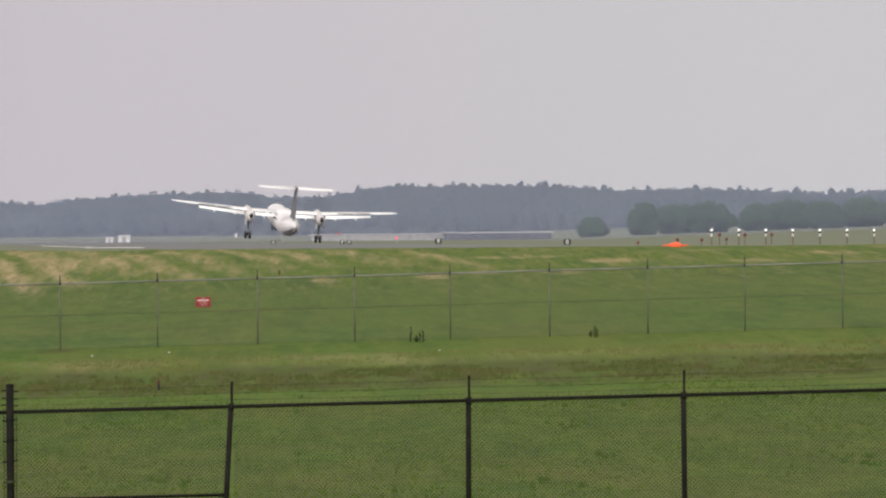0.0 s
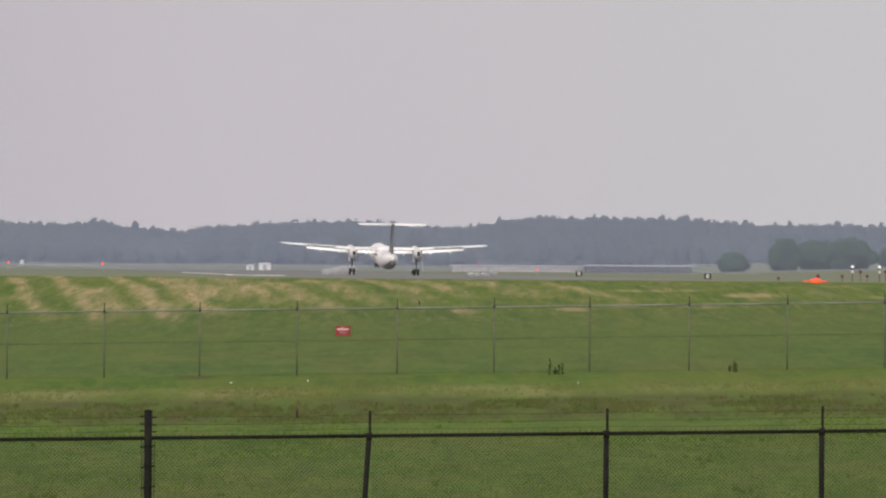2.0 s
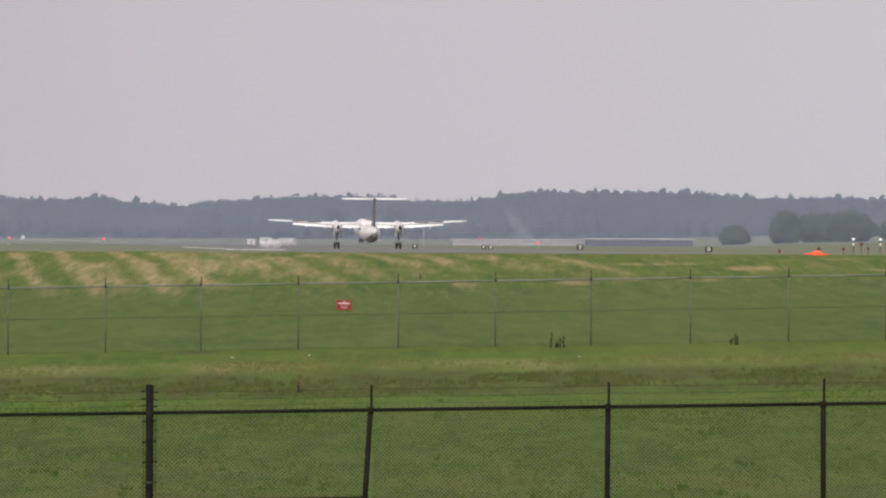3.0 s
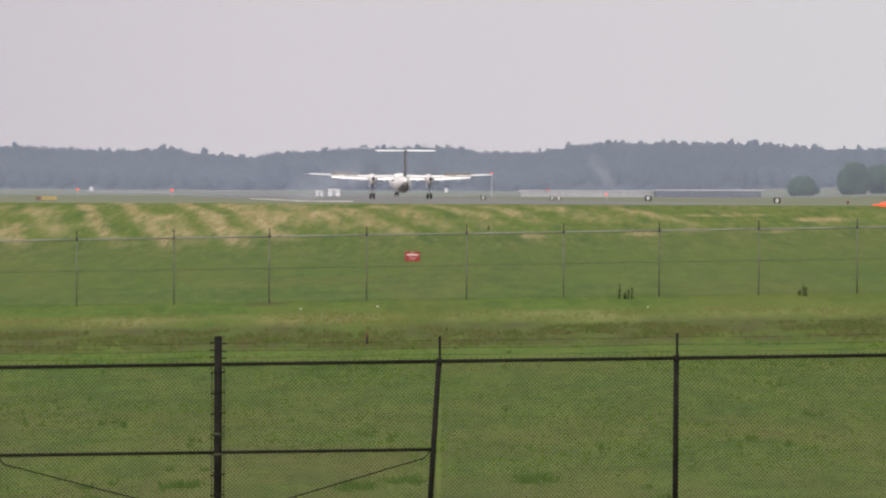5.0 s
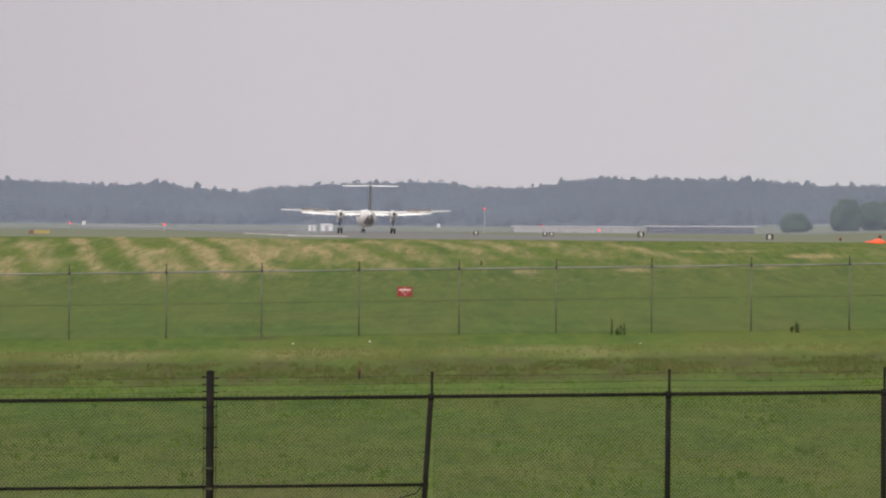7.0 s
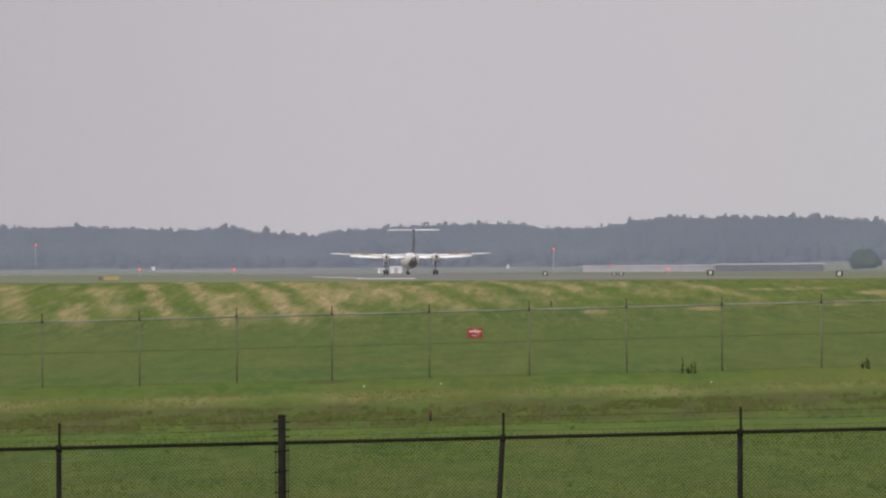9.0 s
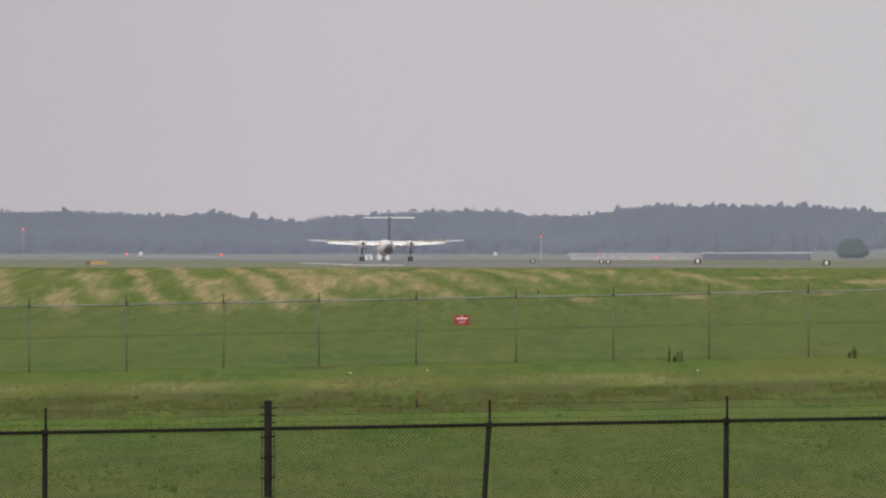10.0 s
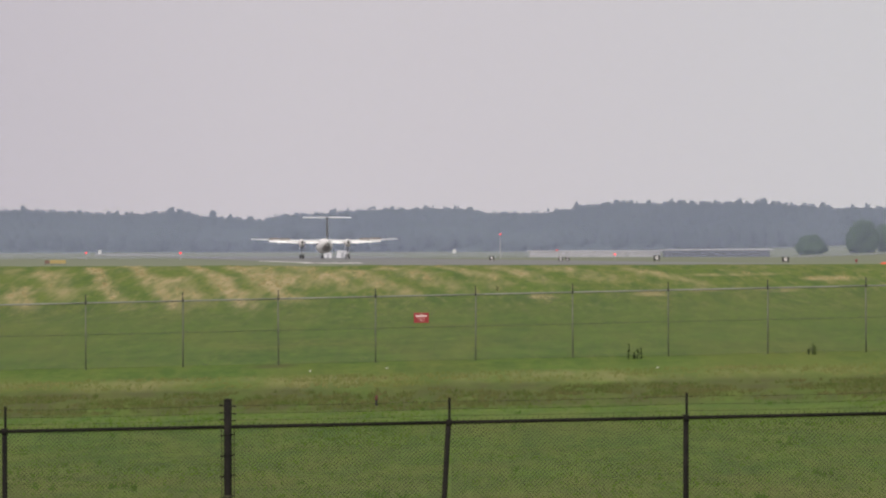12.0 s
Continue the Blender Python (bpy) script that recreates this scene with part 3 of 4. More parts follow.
def near_fence():
    y, rise = 134.0, 0.018
    px = F / y
    f = tagged(new("chain_link_fence"), "black coated chain-link fence with barbed wire strands on grass", "fence")
    posts = [-1210, -820, -430, -30, 365, 756, 1176, 1557, 1960, 2350]
    xs = [(u - 784) / px for u in posts]
    top = lambda x: 2.148 + rise * x
    lean = {5: -0.13, 3: 0.0, 6: -0.01, 7: 0.01}
    for i, x in enumerate(xs):
        g = float(ground_z(x, y)) - 0.05
        bm = bmesh.new()
        if i == 4:
            tube(bm, (x, y, g), (x, y, top(x) + 0.35), 0.052, n=12)
            ball(bm, (x, y, top(x) + 0.35), 0.056, (1, 1, 0.5))
            post = part("post", bm, M_BLACKSTEEL, f, "thick black terminal post", True)
            for s in (-1, 1):
                bm = bmesh.new()
                tube(bm, (x + s * 0.082, y, g + 0.1), (x + s * 0.082, y, top(x)), 0.007, n=6)
                part("tension_bar", bm, M_WIRE, post)
            for k in range(8):
                bm = bmesh.new()
                z = g + 0.2 + k * 0.27
                tube(bm, (x - 0.1, y - 0.012, z - 0.01), (x + 0.1, y - 0.012, z + 0.014), 0.009, n=6)
                tube(bm, (x, y, z - 0.012), (x, y, z + 0.016), 0.058, n=12)
                part("band_clamp", bm, M_WIRE if k in (3, 4) else M_BLACKSTEEL, post)
            for k, dz in enumerate((0.09, 0.18, 0.28)):
                bm = bmesh.new()
                tube(bm, (x - 0.11, y, top(x) + dz + 0.01), (x + 0.11, y, top(x) + dz - 0.01), 0.008, n=6)
                part("wire_band", bm, M_BLACKSTEEL, post)
        else:
            dx = lean.get(i, 0.0)
            tube(bm, (x + dx, y, g), (x, y, top(x) + 0.02), 0.036, n=10)
            post = part("post", bm, M_BLACKSTEEL, f, "", True)
            bm = bmesh.new()
            tube(bm, (x, y, top(x) - 0.05), (x, y, top(x) + 0.04), 0.041, n=10)
            part("post_cap", bm, M_BLACKSTEEL, post, "", True)
            bm = bmesh.new()
            box(bm, (x - 0.017 + 0.01, y - 0.008, top(x) + 0.02), (x + 0.017 + 0.01, y + 0.008, top(x) + 0.33), 0.004)
            part("barb_arm", bm, M_BLACKSTEEL, post)
    for a, b in zip(xs, xs[1:]):
        bm = bmesh.new()
        tube(bm, (a, y, top(a)), (b, y, top(b)), 0.024, n=10)
        part("top_rail", bm, M_BLACKSTEEL, f, "", True)
        bm = bmesh.new()
        lattice(bm, a + 0.03, 0.06, b - 0.03, 2.13, y + 0.03, rise, 0.0540, 0.0040)
        part("mesh_panel", bm, M_WIRE, f, "dark woven diamond wire mesh")
        for dz in (0.09, 0.18, 0.28):
            bm = bmesh.new()
            n = 10
            pts = [Vector((a + (b - a) * k / n, y, top(a + (b - a) * k / n) + dz - 0.012 * math.sin(math.pi * k / n))) for k in range(n + 1)]
            for p, q in zip(pts, pts[1:]):
                tube(bm, p, q, 0.0027, n=4, caps=False)
            k = 0.07
            while k < b - a:
                c = Vector((a + k, y, top(a + k) + dz - 0.012 * math.sin(math.pi * k / (b - a))))
                tube(bm, c - Vector((0.008, 0, 0.016)), c + Vector((0.008, 0, 0.016)), 0.002, n=3)
                k += 0.14
            part("barbed_wire", bm, M_WIRE, f)
        bm = bmesh.new()
        k = 0.04
        while k < b - a:
            tube(bm, (a + k - 0.01, y + 0.03, top(a + k)), (a + k + 0.008, y + 0.03, top(a + k) + 0.052), 0.005, n=3)
            k += 0.0762
        tagged(part("wire_twists", bm, M_WIRE, f), kind="stuff")
    # brace rails and truss rods either side of the terminal post
    c = xs[4]
    for o, s in ((xs[3], -1), (xs[5] - 0.07, 1)):
        bm = bmesh.new()
        tube(bm, (c, y, 0.985 + rise * c), (o, y, 0.985 + rise * o), 0.021, n=10)
        part("brace_rail", bm, M_BLACKSTEEL, f, "", True)
        bm = bmesh.new()
        tube(bm, (o - s * 0.05, y - 0.02, 0.95 + rise * o), (o - s * 0.12, y - 0.02, 0.87 + rise * o), 0.008, n=6)
        tube(bm, (o - s * 0.12, y - 0.02, 0.87 + rise * o), (c, y - 0.02, 0.1 + rise * c), 0.008, n=6)
        part("truss_rod", bm, M_BLACKSTEEL, f)
    return f


def far_fence():
    y, rise = 318.0, 0.0198
    px = F / y
    f = tagged(new("chain_link_fence"), "grey galvanised chain-link fence at the foot of a grass bank", "fence")
    posts = [-920, -747, -575, -402, -230, -58, 114, 286, 455, 627, 804, 976, 1145, 1321, 1495, 1667, 1840, 2012, 2185, 2357]
    xs = [(u - 784) / px for u in posts]
    rail = lambda x: EYE - (422.3 - HORIZON) / px + rise * x
    for i, x in enumerate(xs):
        g = float(ground_z(x, y)) - 0.1
        bm = bmesh.new()
        tube(bm, (x, y, g), (x + 0.01 * math.sin(i * 2.1), y, rail(x) + 0.03), 0.025, n=10)
        post = part("post", bm, M_GALV, f, "", True)
        bm = bmesh.new()
        tube(bm, (x, y, rail(x) - 0.04), (x, y, rail(x) + 0.05), 0.034, n=8)
        box(bm, (x - 0.016, y - 0.012, rail(x) + 0.03), (x + 0.016, y + 0.012, rail(x) + 0.27))
        part("barb_arm", bm, M_DARK, post)
    for a, b in zip(xs, xs[1:]):
        bm = bmesh.new()
        tube(bm, (a, y, rail(a)), (b, y, rail(b)), 0.024, n=8)
        part("top_rail", bm, M_RAIL, f, "", True)
        bm = bmesh.new()
        mid = 0.52
        zm = lambda x: rail(x) * mid + float(ground_z(x, y)) * (1 - mid)
        tube(bm, (a, y, zm(a)), (b, y, zm(b)), 0.008, n=6)
        part("middle_wire", bm, M_GALVWIRE, f)
        bm = bmesh.new()
        z0 = float(ground_z(0, y)) + 0.03
        lattice(bm, a + 0.03, z0, b - 0.03, rail(0) - 0.01, y + 0.03, rise, 0.0762, 0.0035)
        part("mesh_panel", bm, M_GALVWIRE, f, "grey woven diamond wire mesh")
    return f


near_fence()
far_fence()


def warning_sign():
    y = 317.9
    c = at(708, 463, y)
    s = tagged(new("warning_sign"), "red metal warning sign with white writing wired to fence", "sign")
    s.location = c
    bm = bmesh.new()
    box(bm, (-0.235, -0.008, -0.155), (0.235, 0.004, 0.155), 0.003)
    part("plate", bm, M_RED, s)
    for z, w, h in ((0.112, 0.032, 0.02), (0.055, 0.18, 0.034), (-0.005, 0.12, 0.005), (-0.04, 0.125, 0.005), (-0.075, 0.11, 0.005), (-0.108, 0.04, 0.005)):
        bm = bmesh.new()
        box(bm, (-w, -0.013, z - h / 2), (w, -0.009, z + h / 2))
        part("bar", bm, M_SIGNTEXT, s)
    for x in (-0.2, 0.2):
        bm = bmesh.new()
        tube(bm, (x, -0.02, 0.13), (x, 0.13, 0.13), 0.006, n=6)
        part("wire_tie", bm, M_GALVWIRE, s)
    return s


warning_sign()


# ---- the aircraft: a twin-turboprop high-wing airliner, nose towards +y, origin on the ground between the main wheels ----
def airfoil(x, y_le, z, chord, thick, n=9):
    up, low = [], []
    for i in range(n + 1):
        s = (1 - math.cos(math.pi * i / n)) / 2
        t = thick * chord * 5 * (0.2969 * math.sqrt(s) - 0.126 * s - 0.3516 * s * s + 0.2843 * s ** 3 - 0.1036 * s ** 4)
        camber = 0.03 * chord * 4 * s * (1 - s)
        up.append((x, y_le - s * chord, z + camber + t))
        low.append((x, y_le - s * chord, z + camber - t))
    return up + low[-2:0:-1]


def ring(y, z, r, rz=None, n=24):
    return [(r * math.cos(2 * math.pi * i / n), y, z + (rz or r) * math.sin(2 * math.pi * i / n)) for i in range(n)]


def aircraft():
    a = tagged(new("turboprop_airliner"), "white twin-turboprop airliner with dark tail fin landing on runway", "airplane")
    bm = bmesh.new()
    loft(bm, [ring(16.4, 1.85, 0.05), ring(16.1, 1.9, 0.42), ring(15.2, 2.02, 0.8), ring(14.0, 2.17, 1.08), ring(12.4, 2.3, 1.25), ring(11.0, 2.36, 1.31), ring(-5.5, 2.48, 1.33),
              ring(-7.5, 2.62, 1.3, 1.28), ring(-10.0, 2.8, 1.12), ring(-12.6, 3.02, 0.82, 0.86), ring(-14.6, 3.2, 0.5, 0.58), ring(-16.0, 3.32, 0.22, 0.3), ring(-16.4, 3.34, 0.06, 0.08)])
    fus = part("fuselage", bm, M_WHITE, a, "white rounded fuselage", True)
    bm = bmesh.new()
    rows = []
    for y, z, r in ((-9.2, 2.735, 1.21), (-10.0, 2.8, 1.14), (-12.6, 3.02, 0.85), (-14.6, 3.2, 0.55), (-16.0, 3.32, 0.27)):
        rows.append([(r * math.cos(math.radians(q)), y, z + r * 1.03 * math.sin(math.radians(q))) for q in range(-138, -41, 12)])
    vs = [[bm.verts.new(p) for p in r] for r in rows]
    for p, q in zip(vs, vs[1:]):
        for i in range(len(p) - 1):
            bm.faces.new((p[i], p[i + 1], q[i + 1], q[i]))
    bmesh.ops.recalc_face_normals(bm, faces=bm.faces)
    part("tail_underside", bm, M_BELLY, fus, "tail underside in darker grey than the fuselage", True)
    for s in (-1, 1):
        for i in range(20):
            bm = bmesh.new()
            box(bm, (s * 1.12, 10.2 - i * 0.78, 2.75), (s * 1.27, 10.45 - i * 0.78, 3.02), 0.003)
            part("window", bm, M_BLACK, fus)
    bm = bmesh.new()
    loft(bm, [[(p[0] * 1.0, p[1], p[2]) for p in ring(y, z, r, rz, 16)] for y, z, r, rz in ((3.6, 3.5, 0.2, 0.1), (2.2, 3.55, 1.05, 0.42), (-1.2, 3.52, 1.1, 0.42), (-3.4, 3.5, 0.3, 0.12))])
    part("wing_fairing", bm, M_WHITE, fus, "", True)
    zr, zt = 3.55, 4.25
    wz = lambda x: zr + max(0, abs(x) - 4.4) * (zt - zr) / (14.2 - 4.4)
    for s in (-1, 1):
        bm = bmesh.new()
        loft(bm, [airfoil(s * x, le, wz(x), c, t) for x, le, c, t in ((0.6, 1.75, 2.35, 0.15), (4.4, 1.75, 2.35, 0.15), (9.5, 1.35, 1.75, 0.14), (13.6, 1.0, 1.25, 0.12), (14.2, 0.85, 0.8, 0.08))])
        wing = part("wing", bm, M_WING, a, "", True)
        for x0, x1 in ((1.2, 3.75), (5.1, 10.8)):
            bm = bmesh.new()
            loft(bm, [[(p[0], q[1], q[2]) for p, q in zip(r, r2)] for r, r2 in
                      [(airfoil(s * x, -0.62 + 0.03 * max(0, x - 5), wz(x) - 0.12, ch, 0.14),
                        [(p[0], -0.62 + (p[1] + 0.62) * 0.82, wz(x) - 0.12 + (p[2] - wz(x) + 0.12) + (p[1] + 0.62) * 0.57) for p in airfoil(s * x, -0.62, wz(x) - 0.12, ch, 0.14)])
                       for x, ch in ((x0, 0.62), (x1, 0.62 - 0.015 * x1))]])
            part("flap", bm, M_WING, wing, "white lowered trailing-edge flap", True)
        for x in (2.6, 6.3, 8.9):
            bm = bmesh.new()
            loft(bm, [ring(0.2, wz(x) - 0.18, 0.03, n=8), ring(-0.3, wz(x) - 0.26, 0.11, 0.14, 8), ring(-1.0, wz(x) - 0.5, 0.09, 0.1, 8), ring(-1.5, wz(x) - 0.66, 0.02, n=8)])
            bmesh.ops.translate(bm, verts=bm.verts, vec=(s * x, 0, 0))
            part("flap_fairing", bm, M_WING, wing, "", True)
        bm = bmesh.new()
        loft(bm, [airfoil(s * x, y, wz(x), c, 0.08, 5) for x, y, c in ((11.0, -0.40, 0.40), (13.5, -0.26, 0.34))])
        part("aileron", bm, M_WING, wing, "", True)
        for x0, x1 in ((6.7, 8.7), (8.8, 10.8)):
            bm = bmesh.new()
            xm, z0 = (x0 + x1) / 2, wz((x0 + x1) / 2) + 0.13
            loft(bm, [[(s * (x - xm), 0.02, 0.015), (s * (x - xm), -0.5, 0.012), (s * (x - xm), -0.5, -0.008), (s * (x - xm), 0.02, -0.02)] for x in (x0, x1)])
            sp = part("spoiler", bm, M_SPOILER, wing, "grey spoiler panel, raised after touchdown")
            sp.location = (s * xm, -0.12, z0)
            SPOILERS.append((sp, sp.location.copy()))
        WINGS.append((wing, s))
        bm = bmesh.new()
        ball(bm, (s * 14.2, 0.5, wz(14.2)), 0.04)
        part("tip_light", bm, M_REDDIM if s < 0 else M_BOX, wing)
        # engine
        bm = bmesh.new()
        loft(bm, [[(p[0] + s * 4.42, p[1], p[2]) for p in ring(y, z, r, rz, 18)] for y, z, r, rz in ((4.3, 3.3, 0.36, 0.38), (3.9, 3.27, 0.5, 0.58), (2.5, 3.2, 0.54, 0.72), (0.0, 3.1, 0.54, 0.78),
                                                                                      (-1.6, 3.05, 0.52, 0.74), (-2.9, 3.12, 0.44, 0.58), (-3.5, 3.2, 0.32, 0.42))])
        nac = part("nacelle", bm, M_NACELLE, a, "white engine nacelle", True)
        bm = bmesh.new()
        loft(bm, [[(p[0] + s * 4.42, p[1], p[2]) for p in ring(y, 3.24, r, rz, 14)] for y, r, rz in ((-3.3, 0.24, 0.34), (-3.62, 0.22, 0.32))])
        part("exhaust", bm, M_DARK, nac, "dark exhaust opening", True)
        for k in (-1, 1):
            bm = bmesh.new()
            box(bm, (s * 4.42 + k * 0.42 - 0.02, -1.5, 1.85), (s * 4.42 + k * 0.42 + 0.02, 0.6, 2.62), 0.01)
            part("gear_door", bm, M_NACELLE, nac)
        # main gear
        bm = bmesh.new()
        tube(bm, (s * 4.42, 0.2, 2.6), (s * 4.42, 0.0, 1.35), 0.10)
        tube(bm, (s * 4.42, 0.0, 1.4), (s * 4.42, 0.0, 0.48), 0.07)
        tube(bm, (s * 4.42 - 0.34, 0, 0.48), (s * 4.42 + 0.34, 0, 0.48), 0.07)
        tube(bm, (s * 4.42, -1.1, 2.5), (s * 4.42, 0.0, 1.2), 0.06)
        strut = part("gear_strut", bm, M_STRUT, a, "", True)
        for k in (-1, 1):
            w = new("wheel")
            w.parent = a
            w.location = (s * 4.42 + k * 0.27, 0, 0.48)
            bm = bmesh.new()
            prof = [(0.22, 0.13), (0.38, 0.15), (0.455, 0.12), (0.48, 0.05), (0.48, -0.05), (0.455, -0.12), (0.38, -0.15), (0.22, -0.13)]
            loft(bm, [[(xx, r * math.cos(q * math.pi / 12), r * math.sin(q * math.pi / 12)) for q in range(24)] for r, xx in prof], cap=False)
            part("tyre", bm, M_TYRE, w, "", True)
            bm = bmesh.new()
            tube(bm, (-0.1, 0, 0), (0.1, 0, 0), 0.23, n=16)
            for q in range(5):
                ball(bm, (k * 0.1, 0.14 * math.cos(q * 1.257), 0.14 * math.sin(q * 1.257)), 0.025, n=1)
            part("rim", bm, M_STRUT, w)
            SPINNERS.append((w, w.location.copy(), "X", -1))
        # propeller
        pr = new("propeller")
        pr.parent = a
        pr.location = (s * 4.42, 4.45, 3.3)
        bm = bmesh.new()
        loft(bm, [ring(-0.15, 0, 0.35, n=16), ring(0.2, 0, 0.32, n=16), ring(0.55, 0, 0.2, n=16), ring(0.8, 0, 0.03, n=16)])
        part("spinner", bm, M_NACELLE, pr, "", True)
        for k in range(6):
            bm = bmesh.new()
            arc = [k * math.pi / 3 + q * math.pi / 15 for q in range(6)]
            rim = [(r, q) for q in arc for r in (2.05,)] + [(0.36, q) for q in reversed(arc)]
            for y0 in (-0.02, 0.02):
                bm.faces.new([bm.verts.new((r * math.sin(q), y0, r * math.cos(q))) for r, q in rim])
            part("blade", bm, M_BLADEBLUR, pr, "dark blade smeared by its spin")
        SPINNERS.append((pr, pr.location.copy(), "Y", 1))
    # nose gear
    bm = bmesh.new()
    tube(bm, (0, 13.7, 1.6), (0, 13.95, 0.38), 0.075)
    tube(bm, (-0.22, 13.95, 0.36), (0.22, 13.95, 0.36), 0.05)
    tube(bm, (0, 12.9, 1.5), (0, 13.9, 0.8), 0.04)
    part("nose_strut", bm, M_STRUT, a, "", True)
    for k in (-1, 1):
        w = new("nose_wheel")
        w.parent = a
        w.location = (k * 0.2, 13.95, 0.34)
        bm = bmesh.new()
        loft(bm, [[(xx, r * math.cos(q * math.pi / 10), r * math.sin(q * math.pi / 10)) for q in range(20)] for r, xx in ((0.16, 0.08), (0.28, 0.09), (0.34, 0.04), (0.34, -0.04), (0.28, -0.09), (0.16, -0.08))], cap=False)
        part("tyre", bm, M_TYRE, w, "", True)
        bm = bmesh.new()
        tube(bm, (-0.06, 0, 0), (0.06, 0, 0), 0.17, n=14)
        part("rim", bm, M_STRUT, w)
        SPINNERS.append((w, w.location.copy(), "X", -1))
    # tail
    fin = lambda z, y, c, t: [(p[2], p[1], z) for p in airfoil(0, y, 0, c, t)]
    bm = bmesh.new()
    loft(bm, [[(q[0] - 0.03 * 0, q[1], q[2]) for q in fin(z, y, c, t)] for z, y, c, t in ((3.5, -7.0, 6.6, 0.06), (4.2, -9.9, 4.4, 0.10), (7.2, -12.6, 2.9, 0.11), (7.9, -13.0, 2.8, 0.10))])
    f = part("tail_fin", bm, M_FIN, a, "dark blue-grey tail fin", True)
    bm = bmesh.new()
    loft(bm, [fin(z, y, c, 0.13) for z, y, c in ((4.1, -14.35, 1.1), (7.7, -15.5, 0.75))])
    part("rudder", bm, M_FIN, f, "", True)
    bm = bmesh.new()
    loft(bm, [ring(-12.2, 7.9, 0.04, n=12), ring(-13.0, 7.92, 0.2, 0.18, 12), ring(-15.2, 7.92, 0.2, 0.16, 12), ring(-16.0, 7.92, 0.04, n=12)])
    part("tail_bullet", bm, M_FIN, f, "", True)
    bm = bmesh.new()
    tube(bm, (0, -14.2, 8.05), (0, -14.2, 8.2), 0.06, 0.04)
    part("beacon", bm, M_DARK, f)
    for s in (-1, 1):
        bm = bmesh.new()
        loft(bm, [airfoil(s * x, y, 7.92, c, 0.075) for x, y, c in ((0.12, -13.1, 2.4), (4.4, -13.7, 1.55), (4.64, -13.85, 1.1))])
        st = part("tailplane", bm, M_WING, a, "white horizontal tailplane", True)
        bm = bmesh.new()
        loft(bm, [airfoil(s * x, y, 7.89, c, 0.09, 5) for x, y, c in ((0.25, -15.3, 0.7), (4.4, -15.15, 0.5))])
        part("elevator", bm, M_WING, st, "", True)
    return a


SPINNERS, SPOILERS, WINGS = [], [], []
PLANE = aircraft()


# ---- airfield furniture ----
def distance_board(u, v, d, w, h):
    c = at(u, v, d)
    g = float(ground_z(c.x, d))
    s = tagged(new("runway_distance_board"), "small black runway distance board with white figure", "airfield sign", "runway distance boards")
    s.location = (c.x, d, g)
    k = d / F
    W, H = w * k, h * k
    z0 = max(0.15, c.z - g - H / 2)
    bm = bmesh.new()
    box(bm, (-W / 2, -0.1, z0), (W / 2, 0.1, z0 + H), 0.02)
    part("panel", bm, M_BLACK, s)
    for x in (-W * 0.32, W * 0.32):
        bm = bmesh.new()
        tube(bm, (x, 0, -0.05), (x, 0, z0 + 0.02), 0.04)
        part("leg", bm, M_GALV, s)
    bm = bmesh.new()
    for lo, hi in (((-W * 0.18, z0 + H * 0.68), (W * 0.18, z0 + H * 0.84)), ((-W * 0.18, z0 + H * 0.18), (W * 0.18, z0 + H * 0.34)),
                   ((-W * 0.2, z0 + H * 0.3), (-W * 0.08, z0 + H * 0.72)), ((W * 0.08, z0 + H * 0.3), (W * 0.2, z0 + H * 0.72))):
        box(bm, (lo[0], -0.112, lo[1]), (hi[0], -0.104, hi[1]))
    part("figure_bars", bm, M_SIGNWHITE, s, "white bars of a figure")
    return s


for u, v, d, w, h in ((833, 358, 1400, 9, 6.5), (955, 359.5, 1400, 8, 6), (967, 360, 1400, 8, 6), (1125, 358, 1250, 12, 8.5), (1353, 362, 1150, 12.5, 9)):
    distance_board(u, v, d, w, h)


def taxi_sign():
    d = 1150
    c = at(62, 361, d)
    g = float(ground_z(c.x, d))
    s = tagged(new("taxiway_sign"), "long low yellow and black taxiway guidance sign", "airfield sign")
    s.location = (c.x, d, g)
    # black lifted to brown and yellow dulled: haze put into the panel colours
    for x0, x1, m, n in ((-1.3, -0.75, M_POSTBROWN, "dark_panel"), (-0.7, 1.1, M_YELLOW, "yellow_panel")):
        bm = bmesh.new()
        box(bm, (x0, -0.1, 0.15), (x1, 0.1, 0.55), 0.02)
        part(n, bm, m, s)
    for x in (-1.2, -0.85, -0.5, 0.4, 1.0):
        bm = bmesh.new()
        tube(bm, (x, 0, -0.05), (x, 0, 0.2), 0.04)
        part("leg", bm, M_GALV, s)


taxi_sign()


def lamp_mast(u, v, d, r, label, thick=0.04):
    c = at(u, v, d)
    g = float(ground_z(c.x, d))
    s = tagged(new("obstruction_light"), label, "airfield light", "red airfield lights")
    s.location = (c.x, d, g - 0.05)
    h = max(c.z - g, 0.4)
    bm = bmesh.new()
    tube(bm, (0, 0, 0), (0, 0, h), thick, thick * 0.7)
    if h > 3:
        for k in range(4):
            tube(bm, (-0.3, 0, h * (k + 1) / 5), (0.3, 0, h * (k + 1) / 5), 0.03, n=6)
    part("mast", bm, M_MAST, s)
    bm = bmesh.new()
    ball(bm, (0, 0, h), r, (1, 1, 0.95))
    part("lamp", bm, M_REDLIGHT, s, "glowing red lamp", True)


for u, v, d, r in ((-69, 302, 2050, 0.17), (115, 346, 1800, 0.18), (282, 347, 1800, 0.21), (1051, 351, 1500, 0.17)):
    lamp_mast(u, v, d, r, "glowing red light on a thin grey pole")
lamp_mast(848, 315, 2060, 0.18, "glowing red obstruction light on a tall slender mast", 0.07)


